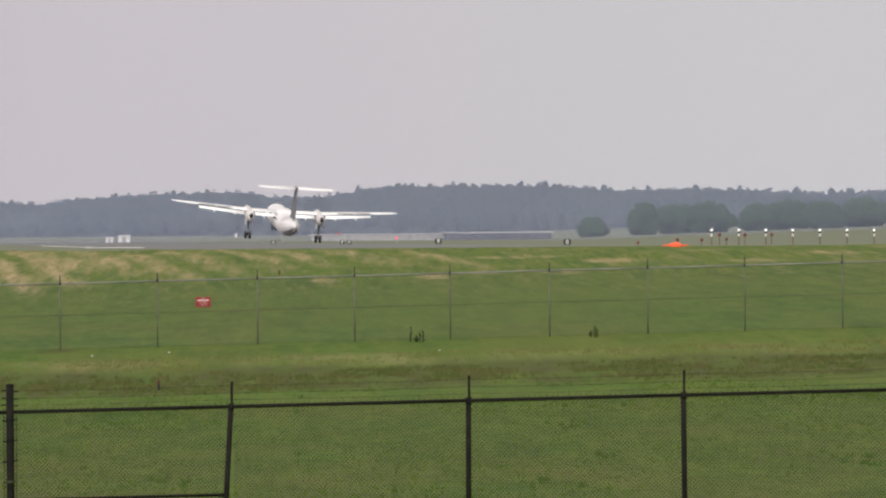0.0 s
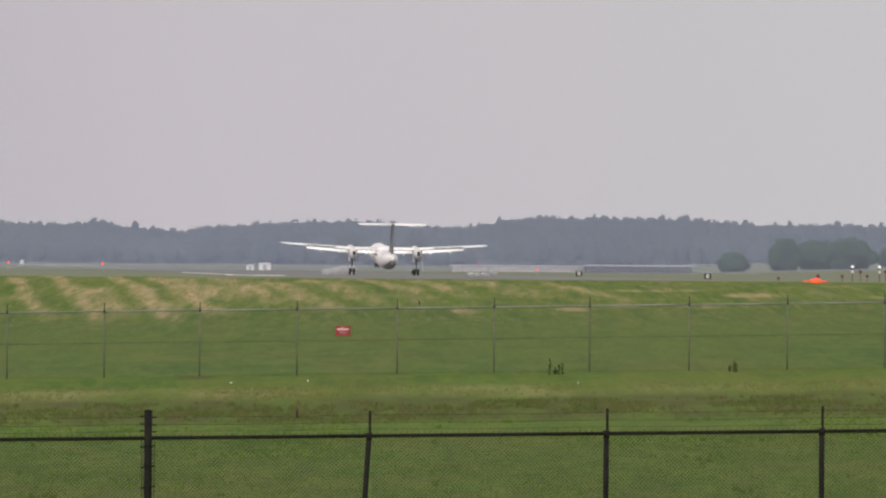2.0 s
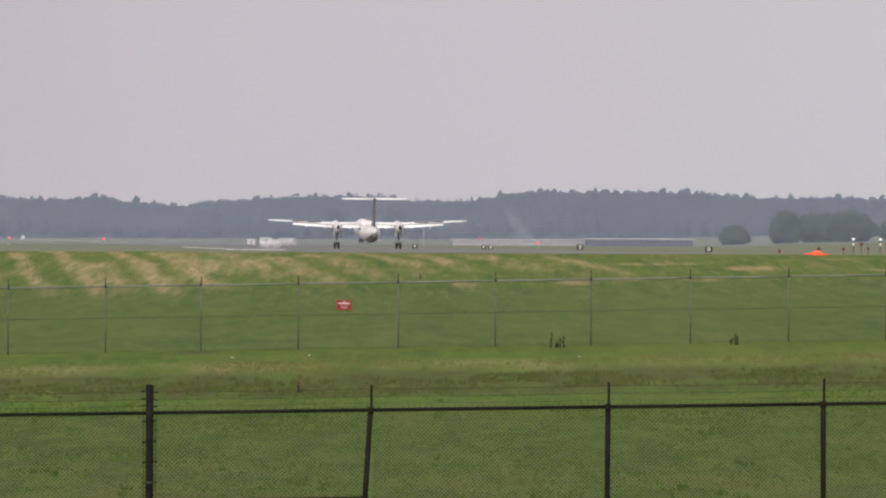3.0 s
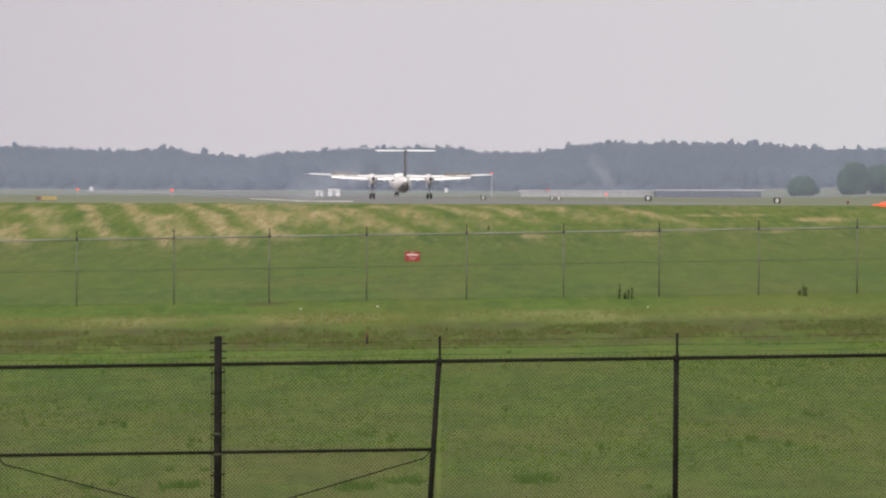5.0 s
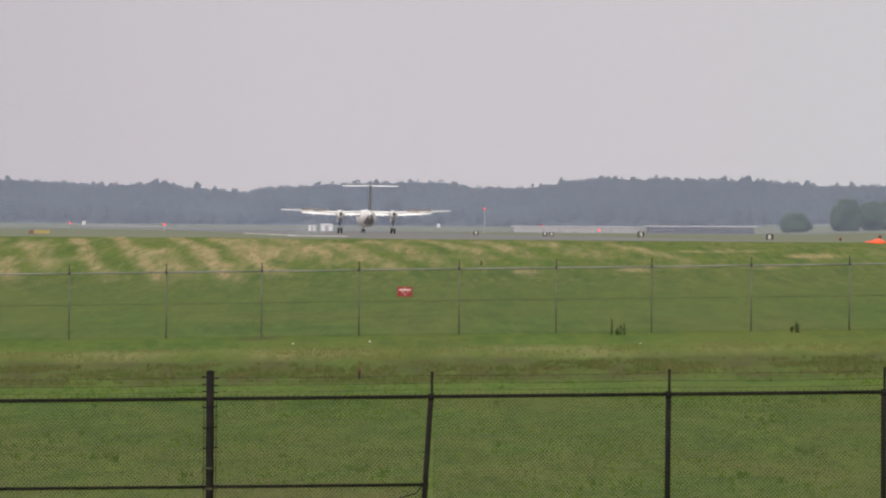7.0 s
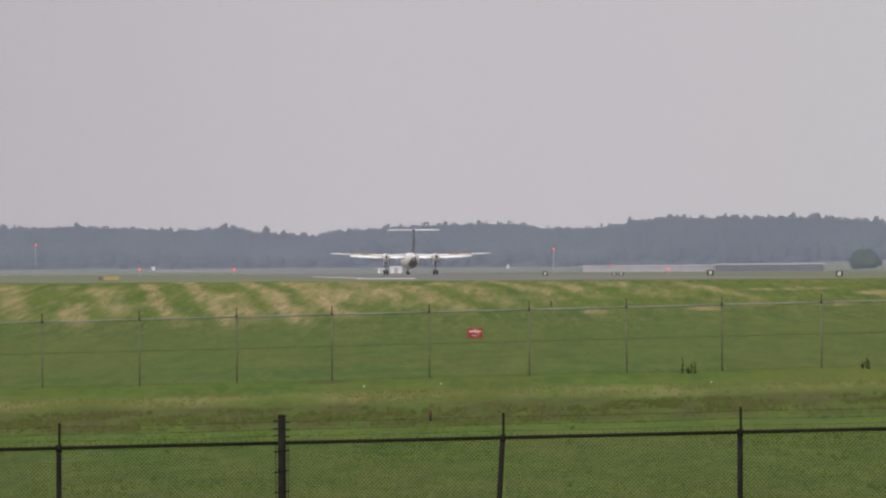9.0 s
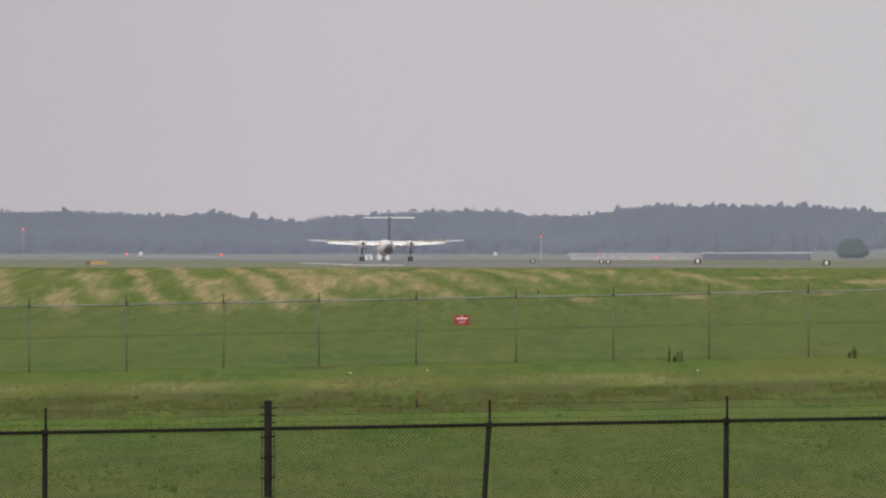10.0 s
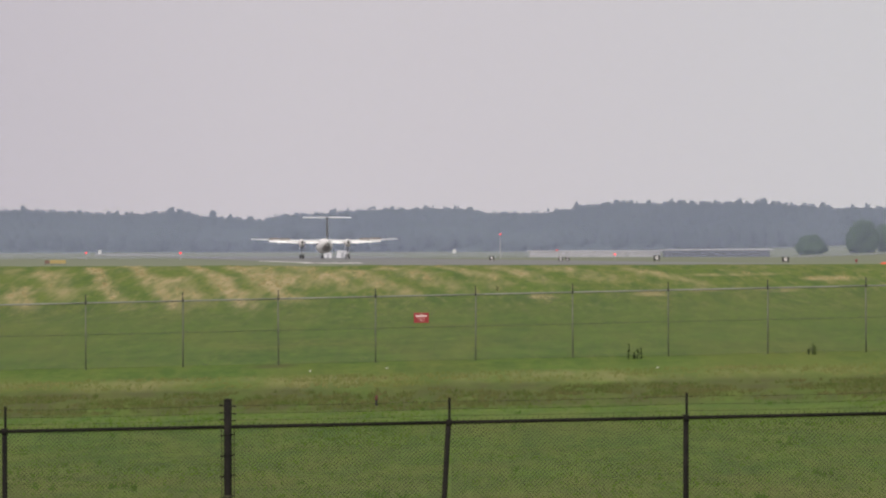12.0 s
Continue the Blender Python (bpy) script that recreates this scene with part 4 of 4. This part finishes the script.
def red_beacon_post():
    d = 1900
    c = at(948, 347, d)
    g = float(ground_z(c.x, d))
    s = tagged(new("red_marker"), "red airfield marker with round lamp on short post", "airfield marker")
    s.location = (c.x, d, g)
    bm = bmesh.new()
    tube(bm, (0, 0, -0.05), (0, 0, c.z - g + 0.2), 0.06)
    part("post", bm, M_MAST, s)
    bm = bmesh.new()
    ball(bm, (0, 0, c.z - g + 0.3), 0.22, (1.1, 1, 0.9))
    part("lamp", bm, M_REDDIM, s, "dull red lamp", True)


red_beacon_post()


def approach_light(u, v0, v1, d):
    top, low = at(u, v0, d), at(u, v1, d)
    g = float(ground_z(top.x, d))
    h = top.z - g
    s = tagged(new("approach_light"), "white-headed approach light on a brown and white post", "airfield light", "approach lights")
    s.location = (top.x, d, g)
    bm = bmesh.new()
    tube(bm, (0, 0, -0.1), (0, 0, h - 0.8), 0.07)
    part("post", bm, M_POSTBROWN, s)
    bm = bmesh.new()
    tube(bm, (0, 0, h - 0.85), (0, 0, h - 0.5), 0.1)
    part("collar", bm, M_SIGNWHITE, s)
    bm = bmesh.new()
    tube(bm, (0, 0, h - 0.52), (0, 0, h - 0.32), 0.12)
    part("black_band", bm, M_BLACK, s)
    bm = bmesh.new()
    ball(bm, (0, 0, h - 0.16), 0.16, (1, 1, 0.9))
    part("head", bm, M_WHITELIGHT, s, "white lamp head", True)


def lollipop(u, v, d, r):
    c = at(u, v, d)
    g = float(ground_z(c.x, d))
    s = tagged(new("marker_ball"), "dark red round marker on a thin post", "airfield marker", "round red markers")
    s.location = (c.x, d, g)
    bm = bmesh.new()
    tube(bm, (0, 0, -0.1), (0, 0, c.z - g), 0.05)
    part("post", bm, M_POSTBROWN, s)
    bm = bmesh.new()
    ball(bm, (0, 0, c.z - g), r, (1, 0.6, 0.95))
    part("disc", bm, M_DARKRED, s, "", True)


def from_early(x, y):
    """A bearing and level read while the view leans as at one and a half seconds."""
    a = radians(0.417)
    px, py = x - 784, y - 441
    return 784 + px + a * py + 236.9, 441 + py - a * px + 19.9


for i in range(7):
    u, v = from_early(1373 + 48 * i, 324 + 0.7 * i)
    approach_light(u, v, v + 24, 1100)
for x, y, r in ((1242, 347, 0.17), (1312, 343, 0.2), (1355, 343.5, 0.18), (1387, 335, 0.2), (1399, 343, 0.18), (1432, 335.5, 0.2), (1479, 336, 0.2)):
    u, v = from_early(x, y)
    lollipop(u, v, 1080, r)


# a flare of orange light, given solid form as a low glowing heap
def orange_glare():
    u, v = from_early(1308, 350)
    d = 522
    c = at(u, v, d)
    g = float(ground_z(c.x, d))
    s = tagged(new("orange_glare"), "flat orange-red light glare, modelled as a glowing heap on the bank", "marker")
    s.location = (c.x, d, g)
    bm = bmesh.new()
    ball(bm, (0, 0, 0.08), 0.5, (0.62, 0.4, 0.28), 3)
    ball(bm, (0.3, 0, 0.07), 0.5, (0.8, 0.3, 0.07), 3)
    ball(bm, (-0.3, 0, 0.07), 0.5, (0.8, 0.3, 0.07), 3)
    for q in bm.verts:
        q.co += Vector(noise.noise_vector(q.co * 6)) * 0.03
    part("glare_body", bm, M_GLARE, s, "", True)


orange_glare()


def shelter(u, v, w, h, d, label):
    c = at(u, v, d)
    g = float(ground_z(c.x, d)) - 0.1
    k = d / F
    W, top = w * k, at(u, v - h / 2, d).z - g
    s = tagged(new("equipment_shelter"), label, "hut", "white equipment shelters")
    s.location = (c.x, d, g)
    bm = bmesh.new()
    box(bm, (-W / 2, 0, 0), (W / 2, 3, top), 0.04)
    part("body", bm, M_BOX, s)
    bm = bmesh.new()
    box(bm, (-W / 2 - 0.1, -0.1, top), (W / 2 + 0.1, 3.1, top + 0.12), 0.02)
    part("roof", bm, M_SHEDROOF, s)
    bm = bmesh.new()
    box(bm, (-W * 0.15, -0.03, 0.1), (W * 0.15, -0.005, top * 0.8))
    part("door", bm, M_SHEDROOF, s)


shelter(569, 352, 21, 16, 2140, "white equipment shelter beyond the runway")
shelter(543, 352.5, 13, 11, 2145, "small white equipment shelter beyond the runway")
shelter(767, 344, 5, 3, 3050, "distant small white hut in haze")
shelter(139, 344, 5, 3, 3050, "distant small white hut in haze")


def long_shed(u0, u1, v0, d, wall, roof, label, doors=True):
    a, b = at(u0, v0, d), at(u1, v0, d)
    g = float(ground_z(0, d)) - 0.2
    s = tagged(new("long_shed"), label, "building", "low sheds at the field edge")
    s.location = ((a.x + b.x) / 2, d, g)
    W, top = (b.x - a.x) / 2, a.z - g
    bm = bmesh.new()
    box(bm, (-W, 0, 0), (W, 14, top - 0.35))
    w = part("wall", bm, wall, s)
    bm = bmesh.new()
    loft(bm, [[(x, -0.08, top - 0.3), (x, 7, top - 0.1), (x, 14.1, top - 0.3), (x, 14.1, top - 0.42), (x, -0.08, top - 0.42)] for x in (-W - 0.5, W + 0.5)])
    part("roof", bm, roof, s)
    n = max(2, int(W / 3))
    for i in range(n if doors else 0):
        x = -W + (i + 0.5) * 2 * W / n
        bm = bmesh.new()
        box(bm, (x - 1.1, -0.06, 0.05), (x + 1.1, -0.01, (top - 0.5) * 0.82), 0.01)
        part("door", bm, M_SHED, w)


long_shed(1138, 1325, 341.5, 2160, M_SHED, M_SHEDROOF, "long low shed with dark walls and pale roof")
long_shed(900, 1132, 343.5, 2170, M_PALEWALL, M_PALEWALL, "long low pale shed at the field edge", False)


# runway paint and pale paving
def paving(corners, mat, name, label):
    verts = []
    for u, v in corners:
        d = (EYE - 3.0) * F / (v - HORIZON)
        x = (u - 784) / F * d
        verts.append((x, d, float(ground_z(x, d)) + 0.03))
    return tagged(from_arrays(name, verts, [(0, 1, 2, 3)], mat), label, "paving", kind="structure")


paving(((424, 362.6), (524, 366.4), (520, 365.3), (420, 361.7)), M_PAINTLINE, "pavement_marking_1", "worn white painted runway edge line")
paving(((500, 366.6), (606, 366.8), (600, 365.7), (500, 365.6)), M_PAINTLINE, "pavement_marking_2", "worn white painted runway marking")
paving(((130, 355.4), (285, 356.2), (285, 355.0), (130, 354.3)), M_CONCRETE, "pavement_taxiway", "pale concrete taxiway edge")


# ---- small plants and posts ----
def weed(u, v, d, heights, label):
    c = at(u, v, d)
    g = float(ground_z(c.x, d))
    s = tagged(new("weed_clump"), label, "weed", "weeds at the fence")
    s.location = (c.x, d, g - 0.02)
    rng = np.random.default_rng(int(u))
    for x, h in heights:
        bm = bmesh.new()
        tube(bm, (x, 0, 0), (x + rng.uniform(-0.03, 0.03), 0, h), 0.02, 0.012, 6)
        for k in range(26):
            z, q = h * rng.uniform(0.05, 1.0), rng.uniform(0, 6.28)
            l = 0.05 + 0.09 * (1 - z / h)
            p = Vector((x, 0, z))
            e = p + Vector((l * math.cos(q), l * math.sin(q), 0.06))
            wv = Vector((-math.sin(q), math.cos(q), 0)) * 0.018
            bm.faces.new([bm.verts.new(p), bm.verts.new((p + e) / 2 + wv), bm.verts.new(e), bm.verts.new((p + e) / 2 - wv)])
        part("stalk", bm, M_WEED, s)
    return s


weed(1086, 530, 316, ((-0.2, 0.46), (-0.02, 0.2), (0.08, 0.3), (0.19, 0.34)), "dark green upright weed stalks beside the fence")
weed(1399, 526, 316, ((-0.1, 0.2), (0.02, 0.34), (0.1, 0.26)), "dark green upright weed stalks beside the fence")


weed(843, 411, 452, ((0.0, 0.2),), "small dark weed standing on the grass bank")


def stake():
    d = 287
    c = at(628, 603, d)
    g = float(ground_z(c.x, d))
    s = tagged(new("marker_stake"), "short rusty red marker stake in the grass", "stake")
    s.location = (c.x, d, g - 0.05)
    bm = bmesh.new()
    tube(bm, (0, 0, 0), (0, 0, 0.2), 0.03, 0.036)
    part("base", bm, M_DARK, s)
    bm = bmesh.new()
    tube(bm, (0, 0, 0.19), (0.01, 0, 0.29), 0.045, 0.038)
    ball(bm, (0.01, 0, 0.29), 0.042)
    part("cap", bm, M_RUST, s, "", True)


stake()


def blades(name, mat, count, region, height, width, seed, label, keep=None, per=4):
    """Tufts of narrow three-cornered leaves scattered over a stretch of ground."""
    rng = np.random.default_rng(seed)
    y0, y1, spread = region
    y = rng.uniform(0, 1, count) ** 0.8 * (y1 - y0) + y0
    x = (rng.uniform(-1, 1, count)) * (spread * y + 2) + 0.006 * y
    if keep:
        ok = np.array([rng.random() < keep(a, b) for a, b in zip(x, y)])
        x, y = x[ok], y[ok]
    z = ground_z(x, y)
    n = len(x)
    vs = np.zeros((n, per, 3, 3))
    for k in range(per):
        q = rng.uniform(0, 6.283, n)
        h = height * rng.uniform(0.5, 1.3, n)
        lean = rng.normal(0, 0.45, (n, 2)) * h[:, None]
        bx, by = x + rng.normal(0, height * 0.35, n), y + rng.normal(0, height * 0.35, n)
        w = width * rng.uniform(0.6, 1.3, n)
        vs[:, k, 0] = np.stack([bx - w * np.cos(q), by - w * np.sin(q), z - 0.03], 1)
        vs[:, k, 1] = np.stack([bx + w * np.cos(q), by + w * np.sin(q), z - 0.03], 1)
        vs[:, k, 2] = np.stack([bx + lean[:, 0], by + lean[:, 1], z + h], 1)
    flat = vs.reshape(-1, 3, 3)
    face = np.cross(flat[:, 1] - flat[:, 0], flat[:, 2] - flat[:, 0])
    turn = face[:, 1] > 0
    flat[turn] = flat[turn][:, ::-1]
    verts = flat.reshape(-1, 3)
    me = bpy.data.meshes.new(name)
    me.from_pydata(verts.tolist(), [], np.arange(len(verts)).reshape(-1, 3).tolist())
    me.materials.append(mat)
    up = np.tile(np.array([0.0, -0.25, 0.97]), (len(verts), 1)) + rng.normal(0, 0.12, (len(verts), 3))
    up /= np.linalg.norm(up, axis=1)[:, None]
    me.normals_split_custom_set_from_vertices(up.tolist())
    return tagged(new(name, me), label, "grass", kind="stuff")


blades("grass", M_BLADE, 15000, (139, 290, 0.062), 0.038, 0.024, 1, "short green mown grass between two fences")
blades("grass", M_TUFT, 1200, (139, 284, 0.062), 0.11, 0.03, 2, "lusher dark grass tufts in the mown field", keep=lambda a, b: 1.0 if noise.noise(Vector((a * 0.5, b * 0.09, 2))) > 0.36 else 0.004, per=10)
CLUMPS = ((-1.4, 150), (-4.1, 152), (-0.75, 152.5), (1.25, 153))
blades("lush_clumps", M_TUFT, 42000, (147, 161, 0.055), 0.11, 0.02, 8, "lush dark green grass clumps near the black fence", keep=lambda a, b: 0.4 * max(max(0.0, 1.0 - math.hypot((a - p) / 0.4, (b - q) / 2.6)) for p, q in CLUMPS) * (1.0 + 1.5 * noise.noise(Vector((a * 5, b, 3)))), per=5)
blades("rank_weeds", M_RANK, 9500, (284.5, 295, 0.062), 0.10, 0.04, 3, "rank brown and dark green weeds along the ditch", keep=lambda a, b: min(1.0, max(0.0, 0.35 + 1.0 * noise.noise(Vector((a * 0.4, b * 0.25, 9))) + 0.8 * noise.noise(Vector((a * 1.3, b * 0.4, 5))))), per=5)
blades("pale_grass", M_PALEBLADE, 4200, (297, 306, 0.062), 0.09, 0.03, 4, "pale seeding grass on the lip of the ditch", keep=lambda a, b: min(1.0, max(0.05, 0.45 + 1.2 * noise.noise(Vector((a * 0.4, b * 0.2, 15))))), per=4)
blades("dry_grass", M_STRAW, 9000, (436, 520, 0.062), 0.08, 0.05, 5, "dry straw-coloured grass lying in streaks on the bank", keep=lambda a, b: 0.8 if dryness(a, b) > 0.6 else 0.0)


def litter(u, v, d):
    c = at(u, v, d)
    bm = bmesh.new()
    ball(bm, (0, 0, 0.02), 0.028, (1.3, 0.8, 0.7), 1)
    for q in bm.verts:
        q.co += Vector(noise.noise_vector(q.co * 30 + Vector((u, 0, 0)))) * 0.012
    ob = link("litter", bm, M_SIGNWHITE)
    ob.location = (c.x, d, float(ground_z(c.x, d)) + 0.02)
    return tagged(ob, "small crumpled white paper scrap in the grass", "litter", "paper scraps in the grass")


for u, v, d in ((1126, 556, 306), (647, 553, 311), (511, 557, 310)):
    litter(u, v, d)


def smoke(name, mat, seed, w, h, count, label, leaning=False):
    """Billows of thin smoke with ragged skins, side by side or rising as a leaning column."""
    rng = np.random.default_rng(seed)
    s = tagged(new(name), label, "smoke")
    for i in range(count):
        bm = bmesh.new()
        f = (i + 0.5) / count
        r = rng.uniform(0.75, 1.25)
        if leaning:
            c, size = Vector(((f - 0.5) * w, rng.uniform(-1, 1), h * (1.0 - 0.9 * f))), Vector((w * 0.16 * r * (0.7 + f), 1.0, h / count * 1.1 * r))
        else:
            c, size = Vector(((f - 0.5) * w, rng.uniform(-2, 2), h * (0.06 + 0.5 * f * rng.uniform(0.3, 1.1)))), Vector((w / count * 0.8 * r, 1.2, h * 0.4 * r))
        for k in (1.0, 0.66, 0.36):
            ball(bm, c, 1.0, size * k, 3)
        bmesh.ops.delete(bm, geom=[q for q in bm.verts if q.co.y > c.y + 0.02], context="VERTS")
        for q in bm.verts:
            q.co += Vector(noise.noise_vector(q.co * 1.1 + Vector((seed, i, 0)))) * 0.3 * min(1.0, h)
        part("billow", bm, mat, s, "", True)
    return s


SMOKE_LEFT = smoke("tyre_smoke", M_SMOKE, 3, 4.8, 1.6, 4, "white puff of tyre smoke drifting over the runway")
SMOKE_LOW = smoke("tyre_smoke", M_SMOKE, 5, 3.6, 0.7, 4, "low white streak of tyre smoke behind the wheels")
SMOKE_PLUME = smoke("smoke_plume", M_SMOKETHIN, 9, 3.6, 5.0, 5, "thin bluish plume of tyre smoke above the runway", True)
SMOKE_DRIFT = smoke("smoke_plume", M_SMOKETHIN, 13, 9.0, 5.5, 3, "wide thin bluish veil of tyre smoke over the runway")


# ---- what moves ----
FLIGHT = [  # seconds, distance, bearing, level of the wheels, heading, nose up, right wing down
    (0.0, 1270, 849.1, 355.8, 4.8, 5.5, 3.8), (0.5, 1296, 829.1, 360.2, 4.8, 5.2, 3.2), (1.0, 1330, 812.6, 362.0, 4.7, 5.2, 2.1), (1.5, 1361, 796.2, 363.8, 4.5, 5.0, 0.4),
    (2.0, 1392, 780.0, 364.2, 4.2, 4.0, 0.4), (2.5, 1422, 764.9, 363.6, 4.0, 3.6, 0.2), (4.5, 1540, 700.8, 362.4, 3.1, 2.1, 0.0), (5.5, 1602, 674.5, 361.8, 2.8, 1.5, 0.1),
    (6.5, 1662, 650.7, 361.4, 2.7, 0.6, 0.1), (9.5, 1829, 584.2, 359.9, 2.7, 0.0, 0.1), (10.5, 1880, 563.8, 359.5, 2.7, 0.0, 0.0), (12.0, 1955, 537.2, 359.2, 2.7, 0.0, 0.0)]


def motions():
    rows = []
    for t, d, u, v, head, nose, bank in FLIGHT:
        p = at(u, v, d)
        p.z = max(p.z, 3.02) if t < 1.5 else 3.02
        rows.append((t, Matrix.Translation(p) @ pose(0, 0, 0, nose, bank, head)))
    walk(PLANE, rows)
    sunk = -8.0
    for ob, times in ((SMOKE_LEFT, ((1.6, 716, 366, sunk), (1.75, 716, 364, 0), (2.0, 702, 362.5, 0), (2.5, 643, 362, 0.1), (3.2, 575, 362, 0.2), (4.2, 500, 362, -3.0), (12.0, -100, 362, sunk))),
                      (SMOKE_LOW, ((1.15, 880, 366, sunk), (1.3, 884, 363.6, 0), (1.5, 892, 363.6, 0), (2.0, 952, 363.6, 0.1), (2.4, 985, 363.6, 0.2), (2.9, 1010, 364, -3.0), (12.0, 990, 364, sunk))),
                      (SMOKE_PLUME, ((1.7, 950, 366, sunk), (2.1, 980, 362, -1.0), (2.5, 1003, 362, 0), (4.5, 1040, 362, 0.8), (5.6, 1055, 362, 1.0), (7.4, 1120, 362, -7.0), (12.0, 1300, 362, sunk))),
                      (SMOKE_DRIFT, ((2.7, 620, 366, sunk), (3.4, 600, 362, -2.0), (4.2, 580, 362, 0), (5.5, 545, 362, 0.3), (6.7, 510, 362, -1.5), (8.0, 470, 362, sunk), (12.0, 300, 362, sunk)))):
        rows = [(0.0, Matrix.Translation(at(times[0][1], times[0][2], 1400) + Vector((0, 0, sunk))))]
        rows += [(t, Matrix.Translation(at(u, v, 1400) + Vector((0, 0, dz)))) for t, u, v, dz in times]
        walk(ob, rows)
    for ob, place in SPOILERS:
        walk(ob, [(t, Matrix.Translation(place) @ Matrix.Rotation(radians(-a), 4, "X")) for t, a in ((0.0, 2), (2.6, 2), (3.4, 42), (12.0, 42))])
    for ob, s in WINGS:
        root = Matrix.Translation((s * 0.6, 0, 3.55))
        walk(ob, [(t, root @ Matrix.Rotation(radians(s * a), 4, "Y") @ root.inverted()) for t, a in ((0.0, 0.0), (1.5, 0.0), (2.5, 0.5), (4.2, 1.7), (12.0, 1.7))])
    for ob, place, axis, way in SPINNERS:
        walk(ob, [(k / 15, Matrix.Translation(place) @ Matrix.Rotation(way * k * radians(80 if axis == "Y" else 77), 4, axis)) for k in range(181)])


motions()
